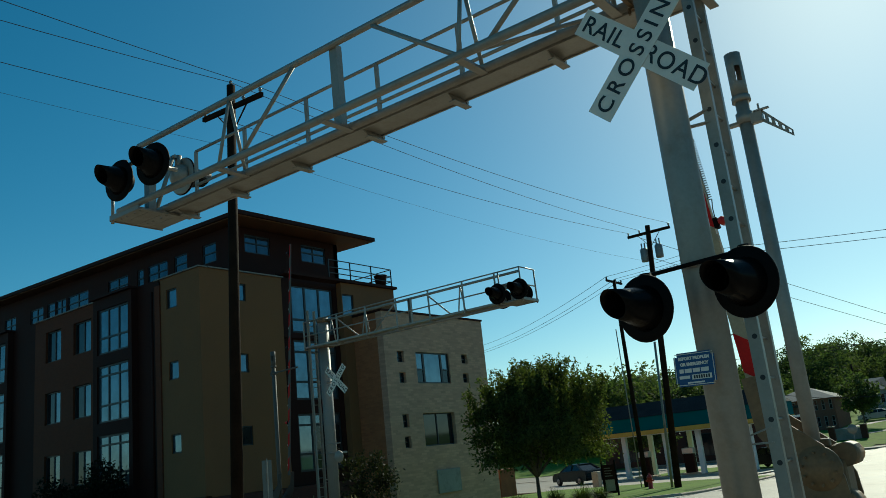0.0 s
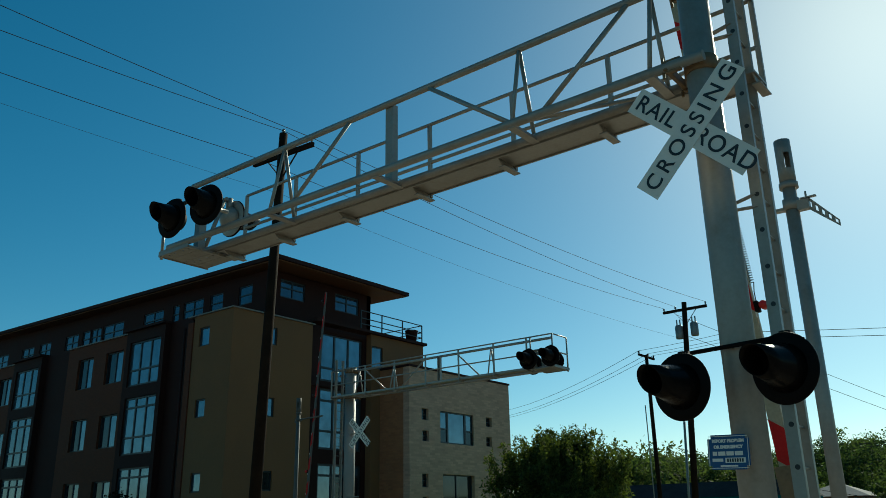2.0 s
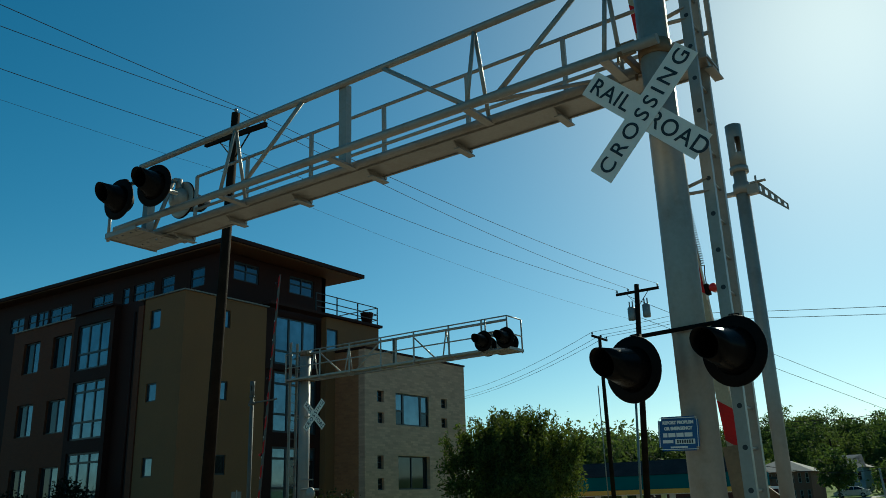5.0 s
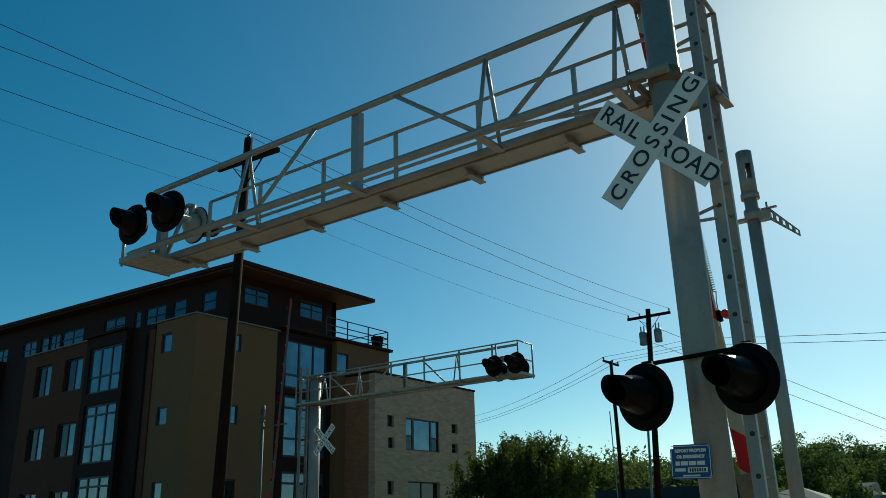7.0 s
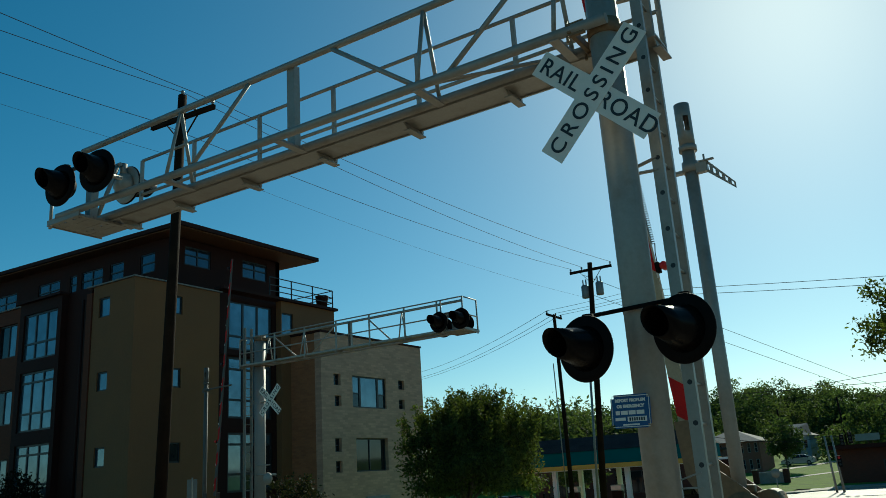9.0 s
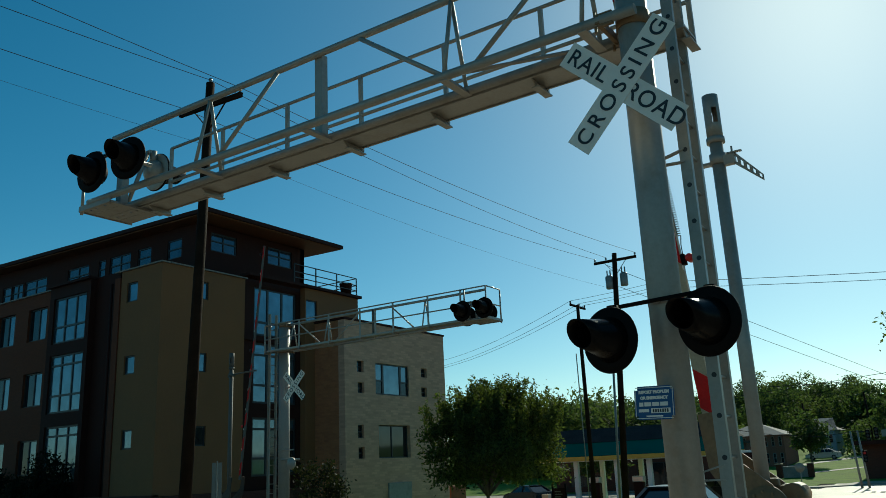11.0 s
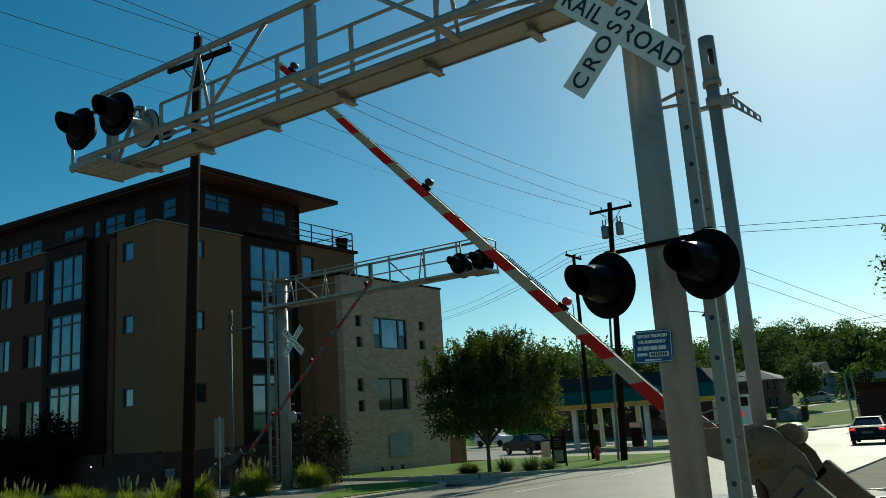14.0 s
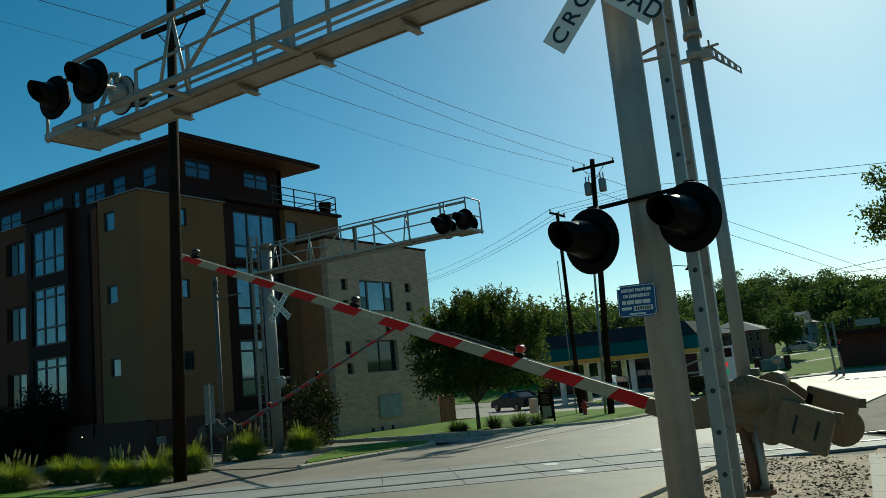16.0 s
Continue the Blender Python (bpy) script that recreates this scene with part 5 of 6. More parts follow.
def grass_clump(label, x, y, r, h, seed, plumes=0, n=420, blade=None):
    rng = np.random.default_rng(seed)
    z0 = ground_z(y) + 0.02
    root = thing("ornamental_grass", label, "plant", None, "ornamental grasses")
    vs_, fs_ = [], []
    for k in range(n):
        a, el = rng.uniform(0, 2 * math.pi), math.asin(rng.uniform(0.02, 1.0))
        s_ = rng.uniform(0.72, 1.06) * (1 + 0.1 * math.sin(3 * a + seed))
        dx, dy = math.cos(a), math.sin(a)
        b0 = np.array([x + dx * r * 0.3 * rng.uniform(), y + dy * r * 0.3 * rng.uniform(), z0])
        end = np.array([dx * r * math.cos(el) * s_, dy * r * math.cos(el) * s_, h * math.sin(el) * s_])
        w = 0.01
        for s in range(4):
            f = s / 3
            p = b0 + end * f + np.array([0, 0, h * 0.55 * math.cos(el) * f * (1 - f) * 2])
            ww = w * (1 - 0.8 * f)
            vs_ += [(p[0] - dy * ww, p[1] + dx * ww, p[2]), (p[0] + dy * ww, p[1] - dx * ww, p[2])]
        q = len(vs_) - 8
        fs_ += [(q, q + 1, q + 3, q + 2), (q + 2, q + 3, q + 5, q + 4), (q + 4, q + 5, q + 7, q + 6)]
    me = bpy.data.meshes.new("blades")
    me.from_pydata(vs_, [], fs_)
    me.materials.append(blade or BLADE)
    ob = new("blades", me)
    ob.parent = root
    for k in range(plumes):
        a, d = rng.uniform(0, 2 * math.pi), rng.uniform(0.1, 0.8) * r
        p = Vector((x + d * math.cos(a), y + d * math.sin(a), z0 + h * rng.uniform(0.8, 1.05)))
        bm = bmesh.new()
        turned(bm, p, (math.cos(a) * 0.25, math.sin(a) * 0.25, 1), [(0, 0.005), (0.06, 0.028), (0.16, 0.03), (0.26, 0.012), (0.3, 0.0)], 6)
        tube(bm, p - Vector((0, 0, h * 0.6)), p, 0.004, seg=4, caps=False)
        part("plume", bm, PLUME, root, "pale feathery seed plume")
    return root


for k, (x, y, r, h, pl) in enumerate(((-20.1, 21.2, 0.72, 1.0, 3), (-21.15, 19.6, 0.75, 1.0, 11), (-19.5, 16.0, 0.6, 0.85, 3), (-20.7, 16.3, 0.6, 0.8, 0), (-18.0, 13.5, 0.62, 0.72, 4), (-18.8, 13.2, 0.62, 0.75, 6), (-21.6, 14.1, 0.6, 0.72, 0), (-22.6, 14.0, 0.75, 0.78, 0), (-22.4, 12.5, 0.75, 0.75, 6), (-23.6, 12.6, 0.8, 0.8, 4))):
    grass_clump("ornamental grass clump with pale plumes by the planting bed" if pl else "rounded green ornamental grass clump by the planting bed", x, y, r, h, 50 + k, pl, 3200)
for k, (x, y, r, h) in enumerate(((-17.7, 30.2, 0.6, 0.75), (-19.4, 29.8, 0.55, 0.6), (-16.9, 30.9, 0.7, 0.75), (-16.4, 31.5, 0.6, 0.65), (-18.9, 29.6, 0.4, 0.5))):
    grass_clump("spiky dark green shrub under the tree", x, y, r, h, 70 + k, 0, 500, BLADE_DARK)

SHRUB_LEAF = leaf_mat("dark_evergreen_leaf", (0.013, 0.015, 0.007))
shrub = thing("shrub", "tall dark evergreen shrub before the stone block", "shrub")
rng = np.random.default_rng(77)
me = leaf_mesh("foliage", crown_points(rng, (-23.5, 25.4, 0.55), 1.05, 1.6, 80, -0.95), 60, 0.2, 0.07, SHRUB_LEAF, rng)
ob = new("foliage", me)
ob.parent = shrub
tb("stem", (-23.5, 25.4, -0.8), (-23.5, 25.4, 0.2), 0.06, BARK, shrub)

for k, (x, y, zc, rx, rz) in enumerate(((-35.0, 20.7, 1.2, 0.95, 1.8), (-36.6, 20.6, 0.5, 1.2, 1.3), (-39.0, 20.6, 0.9, 1.2, 1.7), (-41.2, 20.4, 0.3, 1.3, 1.2))):
    bush = thing("shrub", "dark leafy shrub against the brick base of the building", "shrub", None, "dark shrubs")
    rng = np.random.default_rng(90 + k)
    leaves = new("foliage", leaf_mesh("foliage", crown_points(rng, (x, y, zc), rx, rz, 90, -0.9), 50, 0.2, 0.08, SHRUB_LEAF, rng))
    leaves.parent = bush
    tb("stem", (x, y, ground_z(y) - 0.05), (x, y, zc), 0.06, BARK, bush)

# small fittings on the brick base, and a marker post by the far gate
LAMP_GLOW = plain("warm_lamp_glow", (0.8, 0.6, 0.35), 0.4, 0, 1.5, (1.0, 0.78, 0.45))
for x, z in ((-33.3, 0.56), (-39.6, 0.47)):
    fix = thing("wall_lamp", "small lit wall lamp on the dark brick base", "lamp", pose(x, FY - 0.04, z), "wall lamps")
    bx("backplate", (-0.06, 0.06, -0.03, 0.0, -0.1, 0.1), BLACK, fix)
    bx("glass", (-0.03, 0.03, -0.07, -0.031, -0.03, 0.03), LAMP_GLOW, fix, "small glowing lamp glass", 0.01)
box_ = thing("meter_box", "pale grey meter box on the dark brick base", "meter box", pose(FX + 0.04, 22.2, 0.16))
bx("case", (0.001, 0.12, -0.2, 0.2, -0.17, 0.17), GALV, box_, "", 0.015)
bx("lid", (0.121, 0.13, -0.17, 0.17, -0.14, 0.12), COPING, box_)
mk = thing("marker_sign", "two narrow grey sign plates on a thin steel post", "sign", pose(-21.32, 18.3, 0, 0, 0, 42))
bx("post", (-0.02, 0.02, -0.02, 0.02, ground_z(18.3) - 0.1, 2.15), GALV, mk)
for x in (-0.155, 0.03):
    bx("plate", (x, x + 0.125, -0.03, -0.022, 0.85, 2.1), COPING, mk, "dull pale sign plate")


# ---- fuel station, houses and junction beyond the crossing ----
TEAL = mat("teal_fascia", (0.0, 0.105, 0.115), 0.8, 0, 0.12, 0.5, 20, 0.05, spec=0.1)
YELLOW = mat("yellow_trim", (0.55, 0.36, 0.06), 0.6, 0, 0.1, 1, 20, 0.05)
WHITE = mat("white_paint", (0.72, 0.71, 0.68), 0.6, 0, 0.08, 1, 20, 0.05)
ROOF = mat("grey_shingles", (0.24, 0.225, 0.21), 0.9, 0, 0.15, 1.5, 12, 0.4)
RED_PAINT = mat("red_enamel", (0.5, 0.03, 0.02), 0.4, 0, 0.1, 4, 30, 0.02)
BLACK_PAINT = mat("black_car_paint", (0.008, 0.0075, 0.0075), 0.3, 0, 0.1, 2, 40, 0, spec=0.22)
SILVER = mat("silver_car_paint", (0.45, 0.46, 0.47), 0.3, 0.5, 0.06, 2, 40, 0)
WHITE_CAR = mat("white_car_paint", (0.75, 0.75, 0.74), 0.3, 0, 0.05, 2, 40, 0)
TYRE = plain("tyre_rubber", (0.015, 0.015, 0.015), 0.85)
TAIL = plain("tail_light", (0.35, 0.008, 0.008), 0.35, 0, 0.7, (1.0, 0.02, 0.02))
CAR_GLASS = plain("tinted_car_glass", (0.008, 0.009, 0.01), 0.12)
CLEAR = plain("head_light", (0.7, 0.7, 0.7), 0.1, 0.3)

gz = ground_z(60)
st = thing("fuel_station", "fuel station canopy with teal fascia, yellow edge and white columns", "fuel station")
cx0, cx1, cy0, cy1 = -31.6, -17.5, 60.0, 67.0
bx("canopy", (cx0, cx1, cy0, cy1, 1.95, 2.95), TEAL, st, "teal canopy fascia", 0.03)
bx("canopy_edge", (cx0 - 0.03, cx1 + 0.03, cy0 - 0.05, cy1 + 0.03, 1.62, 1.94), YELLOW, st, "yellow canopy edge")
bx("canopy_underside", (cx0 + 0.1, cx1 - 0.1, cy0 + 0.1, cy1 - 0.1, 1.56, 1.615), WHITE, st)
bm = bmesh.new()
lowr = [bm.verts.new(p) for p in ((cx0 - 0.1, cy0 - 0.1, 2.96), (cx1 + 0.1, cy0 - 0.1, 2.96), (cx1 + 0.1, cy1 + 0.1, 2.96), (cx0 - 0.1, cy1 + 0.1, 2.96))]
topr = [bm.verts.new(p) for p in ((cx0 + 1.2, cy0 + 1.6, 4.05), (cx1 - 1.2, cy0 + 1.6, 4.05), (cx1 - 1.2, cy1 - 1.6, 4.05), (cx0 + 1.2, cy1 - 1.6, 4.05))]
for i in range(4):
    bm.faces.new((lowr[i], lowr[(i + 1) % 4], topr[(i + 1) % 4], topr[i]))
bm.faces.new(topr)
bm.faces.new(lowr[::-1])
part("canopy_roof", bm, mat("dark_slate_roof", (0.03, 0.034, 0.036), 0.95, 0, 0.2, 1.0, 9, 0.3, spec=0.1), st, "dark sloping canopy roof")
for x in (-29.0, -25.6, -23.0, -19.2):
    for y in (61.0, 66.0):
        bx("column", (x - 0.18, x + 0.18, y - 0.18, y + 0.18, gz - 0.3, 1.56), WHITE, st, "white square column", 0.02)
for x in (-28.0, -24.4, -21.3):
    pump = thing("fuel_pump", "grey fuel pump on a concrete island", "fuel pump", pose(x, 62.2, gz - 0.05), "fuel pumps")
    bx("cabinet", (-0.4, 0.4, -0.25, 0.25, 0.1, 1.5), DARK_PANEL, pump, "", 0.04)
    bx("head", (-0.45, 0.45, -0.3, 0.3, 1.52, 1.95), SILVER, pump, "", 0.05)
    bx("island", (-0.9, 0.9, -0.5, 0.5, 0.0, 0.12), CONCRETE, pump, "", 0.03)
shop = thing("shop", "low dark brick shop behind the fuel canopy", "building")
wall("shop_front", "x", 88.0, -44.5, -25.3, -3.2, 2.75, [(-42.8, -38.2, -1.2, 1.15), (-34.7, -30, -1.2, 1.15)], 0.3, BRICK_RED, shop, "dark red brick front")
for a in (-42.8, -34.7):
    window("x", 88.0, a, a + 4.6, -1.2, 1.15, shop, 3, (), 0.12, GLASS_DARK, 0.1)
bx("shop_side", (-25.6, -25.3, 88.31, 98, -3.2, 2.75), BRICK_RED, shop)
bx("shop_roof", (-45.3, -24.5, 87.2, 98.5, 2.77, 3.0), mat("dark_shingles", (0.035, 0.03, 0.027), 0.95, 0, 0.2, 1.5, 12, 0.4, spec=0.1), shop, "dark flat roof")

# price sign
ps = thing("price_sign", "white roadside price sign with red and green digits", "sign", pose(-15.2, 58.0, ground_z(58)))
bx("post", (-0.08, 0.08, -0.08, 0.08, -0.2, 1.2), GALV, ps)
board = bx("board", (-0.75, 0.75, -0.1, 0.1, 1.0, 3.35), WHITE, ps, "white sign board", 0.03)
bx("logo_panel", (-0.55, 0.55, -0.115, -0.102, 2.6, 3.2), DARK_PANEL, board)
bx("red_digits", (-0.17, 0.17, -0.115, -0.102, 1.98, 2.26), plain("red_digit_glow", (0.3, 0.01, 0.01), 0.5, 0, 0.7, (1, 0.02, 0.02)), board)
bx("green_digits", (-0.17, 0.17, -0.115, -0.102, 1.48, 1.75), plain("green_digit_glow", (0.01, 0.2, 0.05), 0.5, 0, 0.3, (0.02, 0.8, 0.2)), board)

# notice board on the lawn
nb = thing("notice_board", "black framed notice board with pale panel on two posts", "sign", pose(-17.1, 34.0, ground_z(34.0) + 0.04))
for x in (-0.32, 0.32):
    bx("post", (x - 0.03, x + 0.035, -0.035, 0.035, -0.1, 1.55), BLACK, nb)
bx("panel", (-0.29, 0.29, -0.02, 0.02, 0.15, 1.36), DARK_PANEL, nb, "dark green notice panel")
bx("sheet", (-0.22, 0.22, -0.03, -0.022, 0.25, 0.72), CONCRETE, nb, "pale printed sheet")
for k in range(4):
    bx("text_bar", (-0.21, 0.16 - 0.08 * (k % 2), -0.029, -0.022, 0.86 + 0.11 * k, 0.9 + 0.11 * k), COPING, nb)

hy = thing("fire_hydrant", "red cast-iron fire hydrant on the lawn", "hydrant", pose(-17.36, 38.7, ground_z(38.7) + 0.04))
bm = bmesh.new()
turned(bm, (0, 0, 0), (0, 0, 1), [(0, 0.0), (0, 0.16), (0.06, 0.16), (0.07, 0.11), (0.5, 0.11), (0.52, 0.14), (0.57, 0.14), (0.66, 0.1), (0.72, 0.03), (0.78, 0.03), (0.78, 0.0)], 14)
part("barrel", bm, RED_PAINT, hy)
for d in (-1, 1):
    tb("nozzle", (0, 0, 0.42), (0.2 * d, 0, 0.42), 0.055, RED_PAINT, hy)
tb("nozzle", (0, 0, 0.4), (0, -0.2, 0.4), 0.07, RED_PAINT, hy)
pier = bx("stone_pier", (-25.3, -24.85, 47.8, 48.25, ground_z(48) - 0.2, ground_z(48) + 0.95), CONCRETE, None, "", 0.03)
tagged(pier, "short square stone pier at the yard entrance", "pier")


def house(label, x0, x1, y0, depth, z0, eave, ridge, material, rows_, cols):
    root = thing("house", label, "house", None, "far houses")
    holes = [(x0 + (x1 - x0) * (c + 0.28) / cols, x0 + (x1 - x0) * (c + 0.72) / cols, z, z + 1.3) for c in range(cols) for z in rows_]
    wall("front_wall", "x", y0, x0, x1, z0 - 1.5, eave, holes, 0.3, material, root)
    for o in holes:
        window("x", y0, *o, root, 1, (0.5,), 0.06, GLASS_DARK, 0.06, (), PANEL)
    bx("side_wall", (x1 - 0.3, x1, y0 + 0.301, y0 + depth, z0 - 1.5, eave), material, root)
    bx("side_wall", (x0, x0 + 0.3, y0 + 0.301, y0 + depth, z0 - 1.5, eave), material, root)
    bm = bmesh.new()
    o, inn = 0.5, depth / 2
    e = [bm.verts.new(p) for p in ((x0 - o, y0 - o, eave), (x1 + o, y0 - o, eave), (x1 + o, y0 + depth + o, eave), (x0 - o, y0 + depth + o, eave))]
    r = [bm.verts.new(p) for p in ((x0 + inn, y0 + depth / 2, ridge), (x1 - inn, y0 + depth / 2, ridge))]
    for f in ((e[0], e[1], r[1], r[0]), (e[2], e[3], r[0], r[1]), (e[1], e[2], r[1]), (e[3], e[0], r[0]), tuple(e[::-1])):
        bm.faces.new(f)
    part("hip_roof", bm, ROOF, root, "grey shingled hip roof")
    return root


HOUSE_BRICK = coursed("house_brick", (0.24, 0.09, 0.055), (0.18, 0.07, 0.045), (0.22, 0.13, 0.1), 0.22, 0.075)
house("two-storey red brick house with a grey hip roof", -34.5, -26.0, 120, 8, -0.3, 3.9, 5.7, HOUSE_BRICK, (0.2, 2.4), 9)
house("pale grey house with a sloping roof among trees", -26.4, -22.4, 138, 7, 0.6, 4.5, 6.4, mat("blue_grey_siding", (0.3, 0.33, 0.36), 0.8, 0, 0.12, 1, 20, 0.1), (2.6,), 3)
rb = thing("low_brick_building", "low dark red brick building with a flat dark roof", "building")
bx("wall", (-13.2, 14, 96, 108, -2.0, 1.95), BRICK_RED, rb)
bx("flat_roof", (-14.0, 14.6, 94.6, 108.5, 1.96, 2.35), DARK_PANEL, rb, "dark roof edge")
for x in (-9, -5, -1):
    window("x", 95.98, x, x + 1.8, -0.6, 0.7, rb, 2, (), 0.0, GLASS_DARK, 0.08)
lw = thing("garden_wall", "low grey wall with brick piers on the lawn", "wall")
bx("panel", (-22.2, -19.4, 100, 100.3, -1.4, 0.0), PANEL, lw)
for x in (-22.6, -19.3):
    bx("pier", (x - 0.3, x + 0.3, 99.9, 100.5, -1.5, 0.25), BRICK_RED, lw)
    bx("cap", (x - 0.38, x + 0.38, 99.82, 100.58, 0.252, 0.34), CONCRETE, lw)
bm = bmesh.new()
tube(bm, (-15.9, 78, -1.9), (-15.9, 78, 0.5), 0.04, seg=8)
stop_post = part("sign_post", bm, GALV, None)
tagged(stop_post, "traffic sign seen from its grey back", "sign")
bm = bmesh.new()
turned(bm, (-15.9, 77.94, 0.25), (0, 1, 0), [(0, 0.0), (0, 0.42), (0.02, 0.42), (0.02, 0.0)], 8)
part("sign_plate", bm, GALV, stop_post)
bx("street_name_board", (-9.8, -7.8, 83.96, 84.0, 2.55, 3.15), mat("grey_green_sign_sheet", (0.12, 0.18, 0.17), 0.5, 0, 0.1, 2, 20, 0.02), None)
tagged(bpy.data.objects["street_name_board"], "grey-green street name board hanging from the span wire", "sign")
# pale footpaths on the far lawn and round the junction corner
for k, (a, b, w) in enumerate((((-26.6, 117.0), (-15.6, 137.0), 1.6), ((-23.5, 101.8), (-13.0, 114.5), 1.2))):
    bm = bmesh.new()
    va, vb = Vector(a), Vector(b)
    e = Vector((vb.y - va.y, va.x - vb.x)).normalized() * w / 2
    rows_ = [[bm.verts.new((p.x + e.x * g, p.y + e.y * g, ground_z(p.y + e.y * g) + 0.05)) for g in (-1, 1)] for p in [va.lerp(vb, i / 16) for i in range(17)]]
    for p, q in zip(rows_, rows_[1:]):
        bm.faces.new((p[0], p[1], q[1], q[0]))
    tagged(part("hill_path", bm, PAVE, None), "narrow pale concrete path across the far lawn", "path", "", "structure")
bm = bmesh.new()
line = [(-40, 85.0), (-18.0, 85.2), (-15.2, 86.6), (-13.2, 89.0), (-12.0, 91.2), (-4.0, 92.4), (10.0, 92.6)]
back_line = [(10.0, 94.3), (-4.0, 94.1), (-13.2, 92.6), (-15.0, 90.2), (-16.6, 88.1), (-18.6, 86.9), (-40, 86.7)]
plate(bm, [(x, y, ground_z(y) + 0.1) for x, y in line + back_line], 0.12, (0, 0, -1))
tagged(part("junction_pavement", bm, PAVE, None), "pale concrete pavement round the junction corner", "pavement", "", "structure")
# traffic signals on posts with a span wire
ts_ = thing("traffic_signal", "steel signal posts with hanging traffic lights at the junction", "traffic light")
tz = ground_z(84)
for x in (-12.1, -11.5):
    tb("post", (x, 84, tz - 0.1), (x - 0.25, 84, 3.2), 0.11, GALV, ts_, "", 0.08)
bm = bmesh.new()
pipe(bm, [(-12.3, 84, 3.15), (-9.5, 84, 3.0), (-6.0, 84, 3.1), (2.0, 84, 3.6)], 0.03)
part("span_wire", bm, WIRE, ts_)
bm = bmesh.new()
pipe(bm, [(-12.3, 84, 3.1), (-15, 84, 2.85), (-19, 84, 3.2), (-24, 84, 4.2)], 0.03)
part("span_wire", bm, WIRE, ts_)
for x, z, red in ((-10.9, 2.7, 0), (-10.2, 2.9, 0), (-11.4, 0.9, 1), (-6.3, 2.6, 0)):
    head = bx("signal_head", (x - 0.17, x + 0.17, 83.7, 83.95, z - 0.5, z + 0.5), BLACK, ts_, "black three-lamp signal head", 0.03)
    for k in range(3):
        bm = bmesh.new()
        turned(bm, (x, 83.69, z + 0.3 - 0.3 * k), (0, -1, 0), [(0, 0.12), (0.02, 0.1), (0.03, 0.0)], 10)
        part("signal_lens", bm, LENS_LIT if (k == 0 and red) else INK, head)
# a wooden pole and small street lamp head by the ladder
sl = thing("street_light", "small dark street lamp on a thin bracket", "street lamp")
pipe_bm = bmesh.new()
pipe(pipe_bm, [(-14.9, 46.0, 6.3), (-14.1, 46.0, 6.6), (-13.35, 46.0, 6.45)], 0.03)
part("bracket", pipe_bm, GALV, sl)
tb("pole", (-14.9, 46.0, -1.3), (-14.9, 46.0, 6.4), 0.08, GALV, sl, "", 0.06)
bm = bmesh.new()
turned(bm, (-13.3, 46.0, 6.5), (0, 0, -1), [(0, 0.05), (0.12, 0.08), (0.2, 0.2), (0.26, 0.2), (0.3, 0.0)], 12)
part("lamp_head", bm, BLACK, sl)
for x, y, h in ((-16.0, 128.0, 9.0), (-25.5, 135, 8.0)):
    tagged(tb("far_pole", (x, y, ground_z(y) - 0.2), (x - 0.3, y, ground_z(y) + h), 0.12, WOOD, None), "thin dark wooden pole on the far hill", "pole")


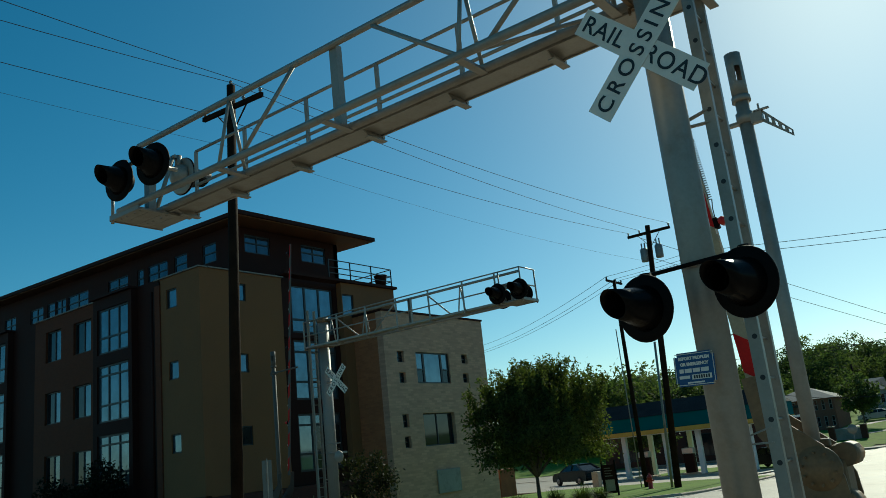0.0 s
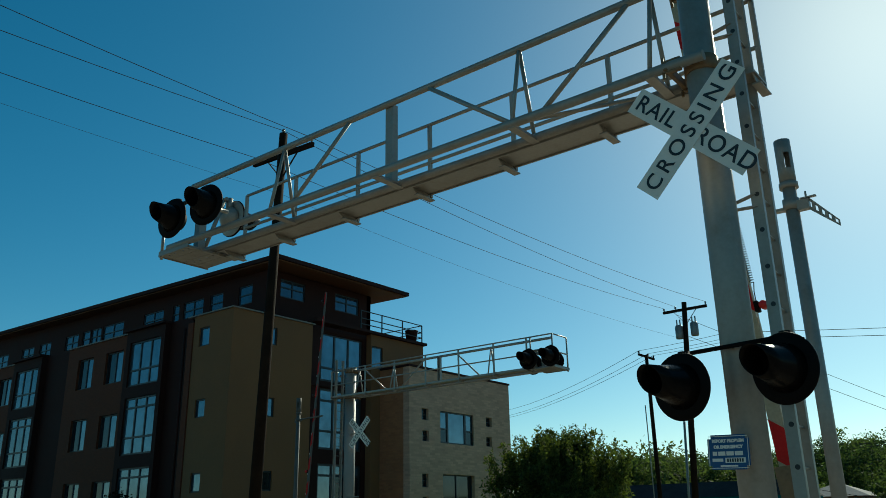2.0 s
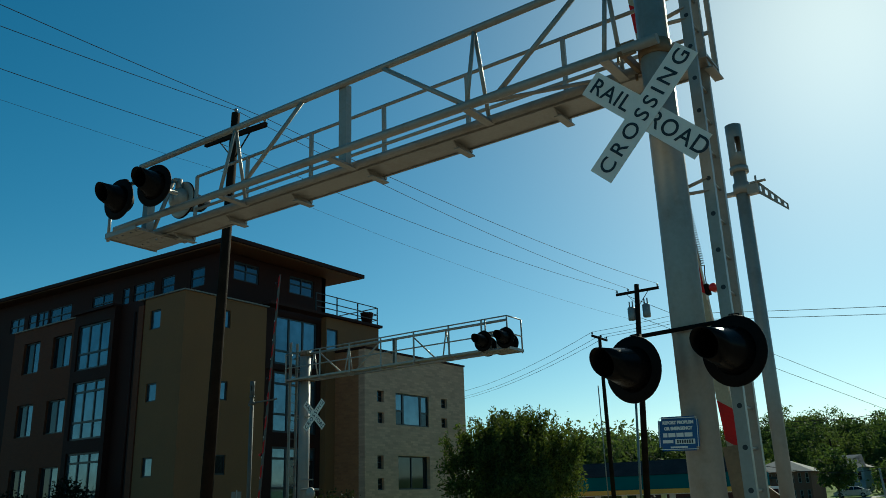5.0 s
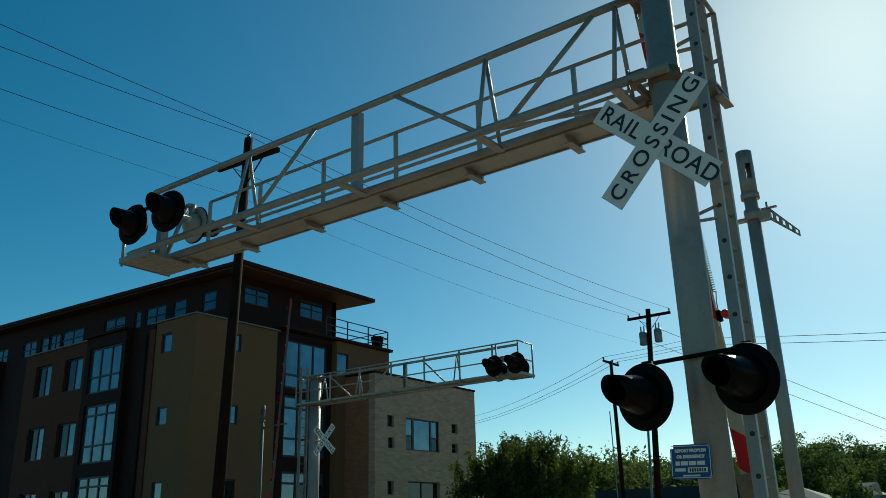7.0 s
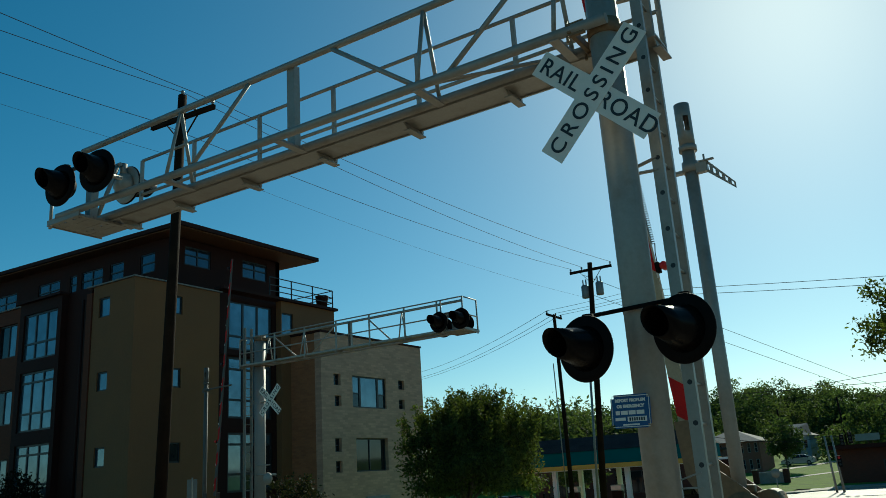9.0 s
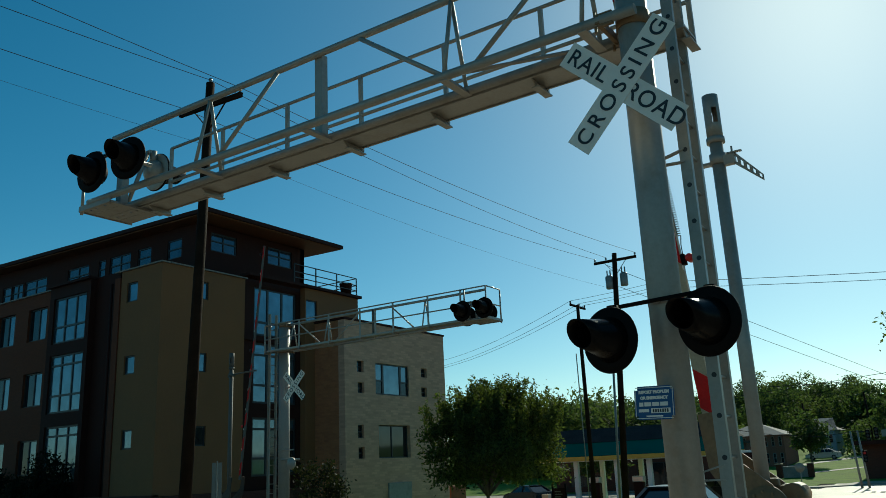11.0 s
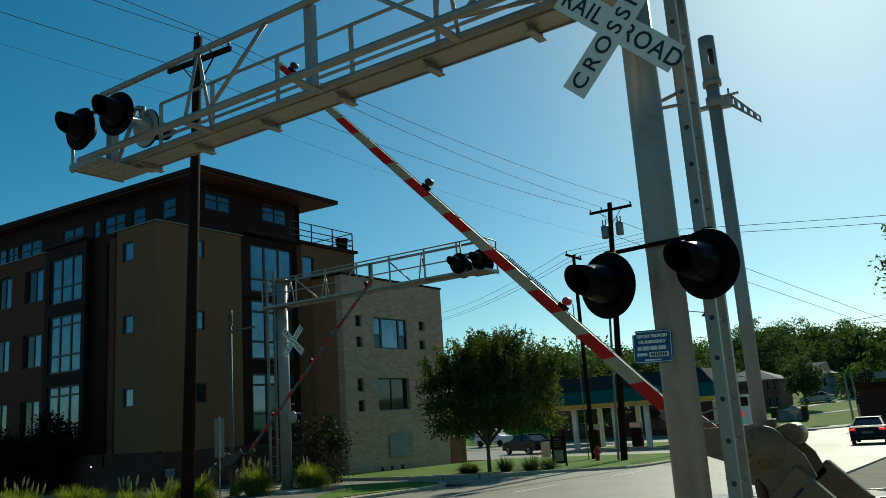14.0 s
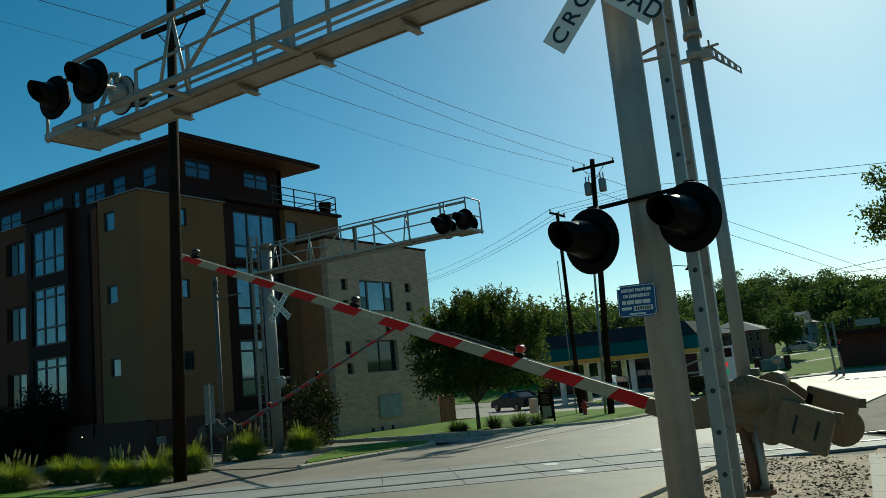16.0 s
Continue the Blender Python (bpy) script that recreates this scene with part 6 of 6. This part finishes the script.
def sedan(label, m, paint, tall=0.0, tail=None):
    """A saloon car, nose towards +y, standing on z = 0."""
    root = thing("car", label, "car", m)
    prof = [(-2.28, 0.3), (-2.36, 0.6), (-2.3, 0.96), (-2.1, 1.05), (-1.6, 1.06), (1.0, 0.98), (1.95, 0.84), (2.25, 0.68), (2.32, 0.5), (2.28, 0.28)]
    bm = bmesh.new()
    rings = []
    for w, s_ in ((-0.88, 0.96), (-0.9, 1.0), (0.9, 1.0), (0.88, 0.96)):
        rings.append([bm.verts.new((w, y * s_, z)) for y, z in prof])
    for p, q in zip(rings, rings[1:]):
        for i in range(len(prof)):
            bm.faces.new((p[i], p[(i + 1) % len(prof)], q[(i + 1) % len(prof)], q[i]))
    bm.faces.new(rings[0])
    bm.faces.new(rings[-1])
    bmesh.ops.bevel(bm, geom=bm.edges[:], offset=0.05, segments=2, affect="EDGES")
    body = part("body", bm, paint, root)
    bm = bmesh.new()
    lo = [(-0.82, -1.75), (0.82, -1.75), (0.82, 1.15), (-0.82, 1.15)]
    hi = [(-0.62, -0.9), (0.62, -0.9), (0.62, 0.3), (-0.62, 0.3)]
    a = [bm.verts.new((x, y, 0.98)) for x, y in lo]
    b = [bm.verts.new((x, y, 1.42 + tall)) for x, y in hi]
    for i in range(4):
        bm.faces.new((a[i], a[(i + 1) % 4], b[(i + 1) % 4], b[i]))
    bm.faces.new(b)
    part("cabin_glass", bm, CAR_GLASS, root, "dark tinted cabin glass")
    bm = bmesh.new()
    box(bm, -0.64, 0.64, -0.95, 0.34, 1.42 + tall, 1.48 + tall, 0.028)
    for x in (-1, 1):
        bar(bm, (0.61 * x, -0.92, 1.43 + tall), (0.82 * x, -1.85, 0.98), 0.11, 0.07)
        bar(bm, (0.61 * x, 0.3, 1.43 + tall), (0.82 * x, 1.17, 0.98), 0.06, 0.06)
        bar(bm, (0.63 * x, -0.3, 1.43 + tall), (0.83 * x, -0.35, 0.98), 0.06, 0.07)
    part("roof", bm, paint, root)
    for x in (-0.82, 0.82):
        for y in (-1.4, 1.42):
            bm = bmesh.new()
            turned(bm, (x - 0.1, y, 0.32), (1, 0, 0), [(0, 0.0), (0, 0.28), (0.03, 0.32), (0.17, 0.32), (0.2, 0.28), (0.2, 0.0)], 18)
            wheel = part("wheel", bm, TYRE, root)
            bm = bmesh.new()
            side_ = 0.205 if x > 0 else -0.005
            turned(bm, (x - 0.1 + side_, y, 0.32), (1 if x > 0 else -1, 0, 0), [(0, 0.19), (0.006, 0.18), (0.002, 0.05), (0.008, 0.0)], 12)
            part("rim", bm, GALV, wheel)
    for x in (-0.68, 0.68):
        bx("tail_light", (x * 1.06 - 0.15, x * 1.06 + 0.15, -2.37, -2.2, 0.82, 0.93), tail or LENS, root, "red tail light", 0.02)
        bx("head_light", (x - 0.18, x + 0.18, 2.15, 2.31, 0.6, 0.72), CLEAR, root, "", 0.02)
    bx("number_plate", (-0.26, 0.26, -2.385, -2.34, 0.66, 0.78), COPING, root)
    bx("rear_bumper", (-0.85, 0.85, -2.4, -2.2, 0.38, 0.55), paint, root, "", 0.04)
    return root


moving_car = sedan("black saloon car driving away with red tail lights", pose(-6.2, -85, 0), BLACK_PAINT, 0.0, TAIL)
sedan("dark saloon car parked in the station yard", pose(-30.7, 56.0, ground_z(56) + 0.02, 0, 0, 62), BLACK_PAINT)
sedan("dark car parked under the fuel canopy", pose(-18.9, 64.0, ground_z(64) + 0.02, 0, 0, 60), BLACK_PAINT)
sedan("silver car parked on the hill by the house", pose(-22.9, 129, ground_z(129) + 0.02, 0, 0, 95), SILVER)
sedan("white car parked before the low brick building", pose(-4.6, 93.5, ground_z(93.5) + 0.02, 0, 0, 90), WHITE_CAR)
van = thing("van", "small white delivery van driving along the cross street", "van", pose(-155, 80.5, -1.8, 0, 0, -90))
bm = bmesh.new()
plate(bm, [(-0.95, -2.0, 0.4), (-0.95, -2.0, 1.95), (-0.95, 0.6, 1.95), (-0.95, 1.1, 1.2), (-0.95, 2.0, 1.05), (-0.95, 2.0, 0.4)], 1.9, (1, 0, 0))
bmesh.ops.bevel(bm, geom=bm.edges[:], offset=0.06, segments=2, affect="EDGES")
part("body", bm, WHITE_CAR, van)
bx("cab_window", (-0.97, 0.97, -0.2, 0.55, 1.25, 1.7), GLASS_DARK, van)
for x in (-0.85, 0.85):
    for y in (-1.25, 1.3):
        tb("wheel", (x - 0.1, y, 0.36), (x + 0.1, y, 0.36), 0.36, TYRE, van, seg=16)
# concrete footing under the far mast
ft = bx("mast_footing", (-21.5, -19.6, 19.7, 21.2, -0.9, -0.36), CONCRETE, None, "", 0.03)
tagged(ft, "square concrete footing of the far signal mast", "footing")
ft2 = bx("mast_footing", (-2.6, -1.5, 5.7, 6.8, -0.5, -0.1), CONCRETE, None, "", 0.03)
tagged(ft2, "square concrete footing of the signal mast", "footing")
bm = bmesh.new()
tube(bm, (-20.55 + 0.1, 20.3, 2.12), (-20.55 + 1.1, 20.1, 2.1), 0.035, seg=8)
tube(bm, (-20.5, 20.3, 2.42), (-19.75, 20.15, 2.42), 0.02, seg=6)
turned(bm, (-20.55 + 0.8, 20.05, 1.98), (0, -1, 0), [(0, 0.0), (0.0, 0.2), (0.05, 0.18), (0.06, 0.0)], 16)
bell = part("crossing_bell", bm, GALV, None)
tagged(bell, "round grey warning bell on a bracket of the far mast", "bell")
bell.parent = None


# ---- what moves ----
NEAR_ANGLES = ((0.0, GATE_UP), (11.1, GATE_UP), (11.5, 82.5), (12.0, 75.6), (12.5, 68.0), (13.0, 60.6), (13.5, 53.0), (14.0, 45.5), (14.5, 38.6), (15.0, 32.3), (15.5, 26.4), (16.0, 20.7))
FAR_ANGLES = ((0.0, 83.8), (10.6, 83.8), (11.1, 80.0), (12.0, 65.5), (12.5, 57.8), (13.0, 50.4), (13.5, 43.8), (14.5, 31.4), (15.2, 24.5), (16.0, 18.0))

CAR_ROWS = ((0.0, -7.5, -100.0, 0), (6.0, -7.5, -31.0, 0), (9.5, -7.6, 7.0, 0), (11.0, -7.7, 22.5, 2), (12.0, -7.6, 32.8, 4), (12.5, -7.35, 39.2, 5), (13.0, -7.2, 43.8, 5), (13.5, -7.05, 48.1, 4), (14.0, -6.85, 52.8, 3), (14.5, -6.5, 57.2, 2), (15.0, -5.8, 60.6, -1), (15.5, -4.6, 63.6, -8), (16.0, -2.9, 66.2, -16))


def motions():
    walk(near_arm, [(t, pose(0, 0, 0, 0, a, 0)) for t, a in NEAR_ANGLES])
    walk(moving_car, [(t, pose(x, y, ground_z(y) + 0.01, 0, 0, turn)) for t, x, y, turn in CAR_ROWS])
    walk(van, [(t, pose(-154.8 + 7.6 * t, 80.5, -1.8, 0, 0, -90)) for t in (0.0, 4.0, 8.0, 12.0, 16.0)])
    walk(far_arm, [(t, pose(0, 0, 0, 0, a, 0)) for t, a in FAR_ANGLES])


motions()
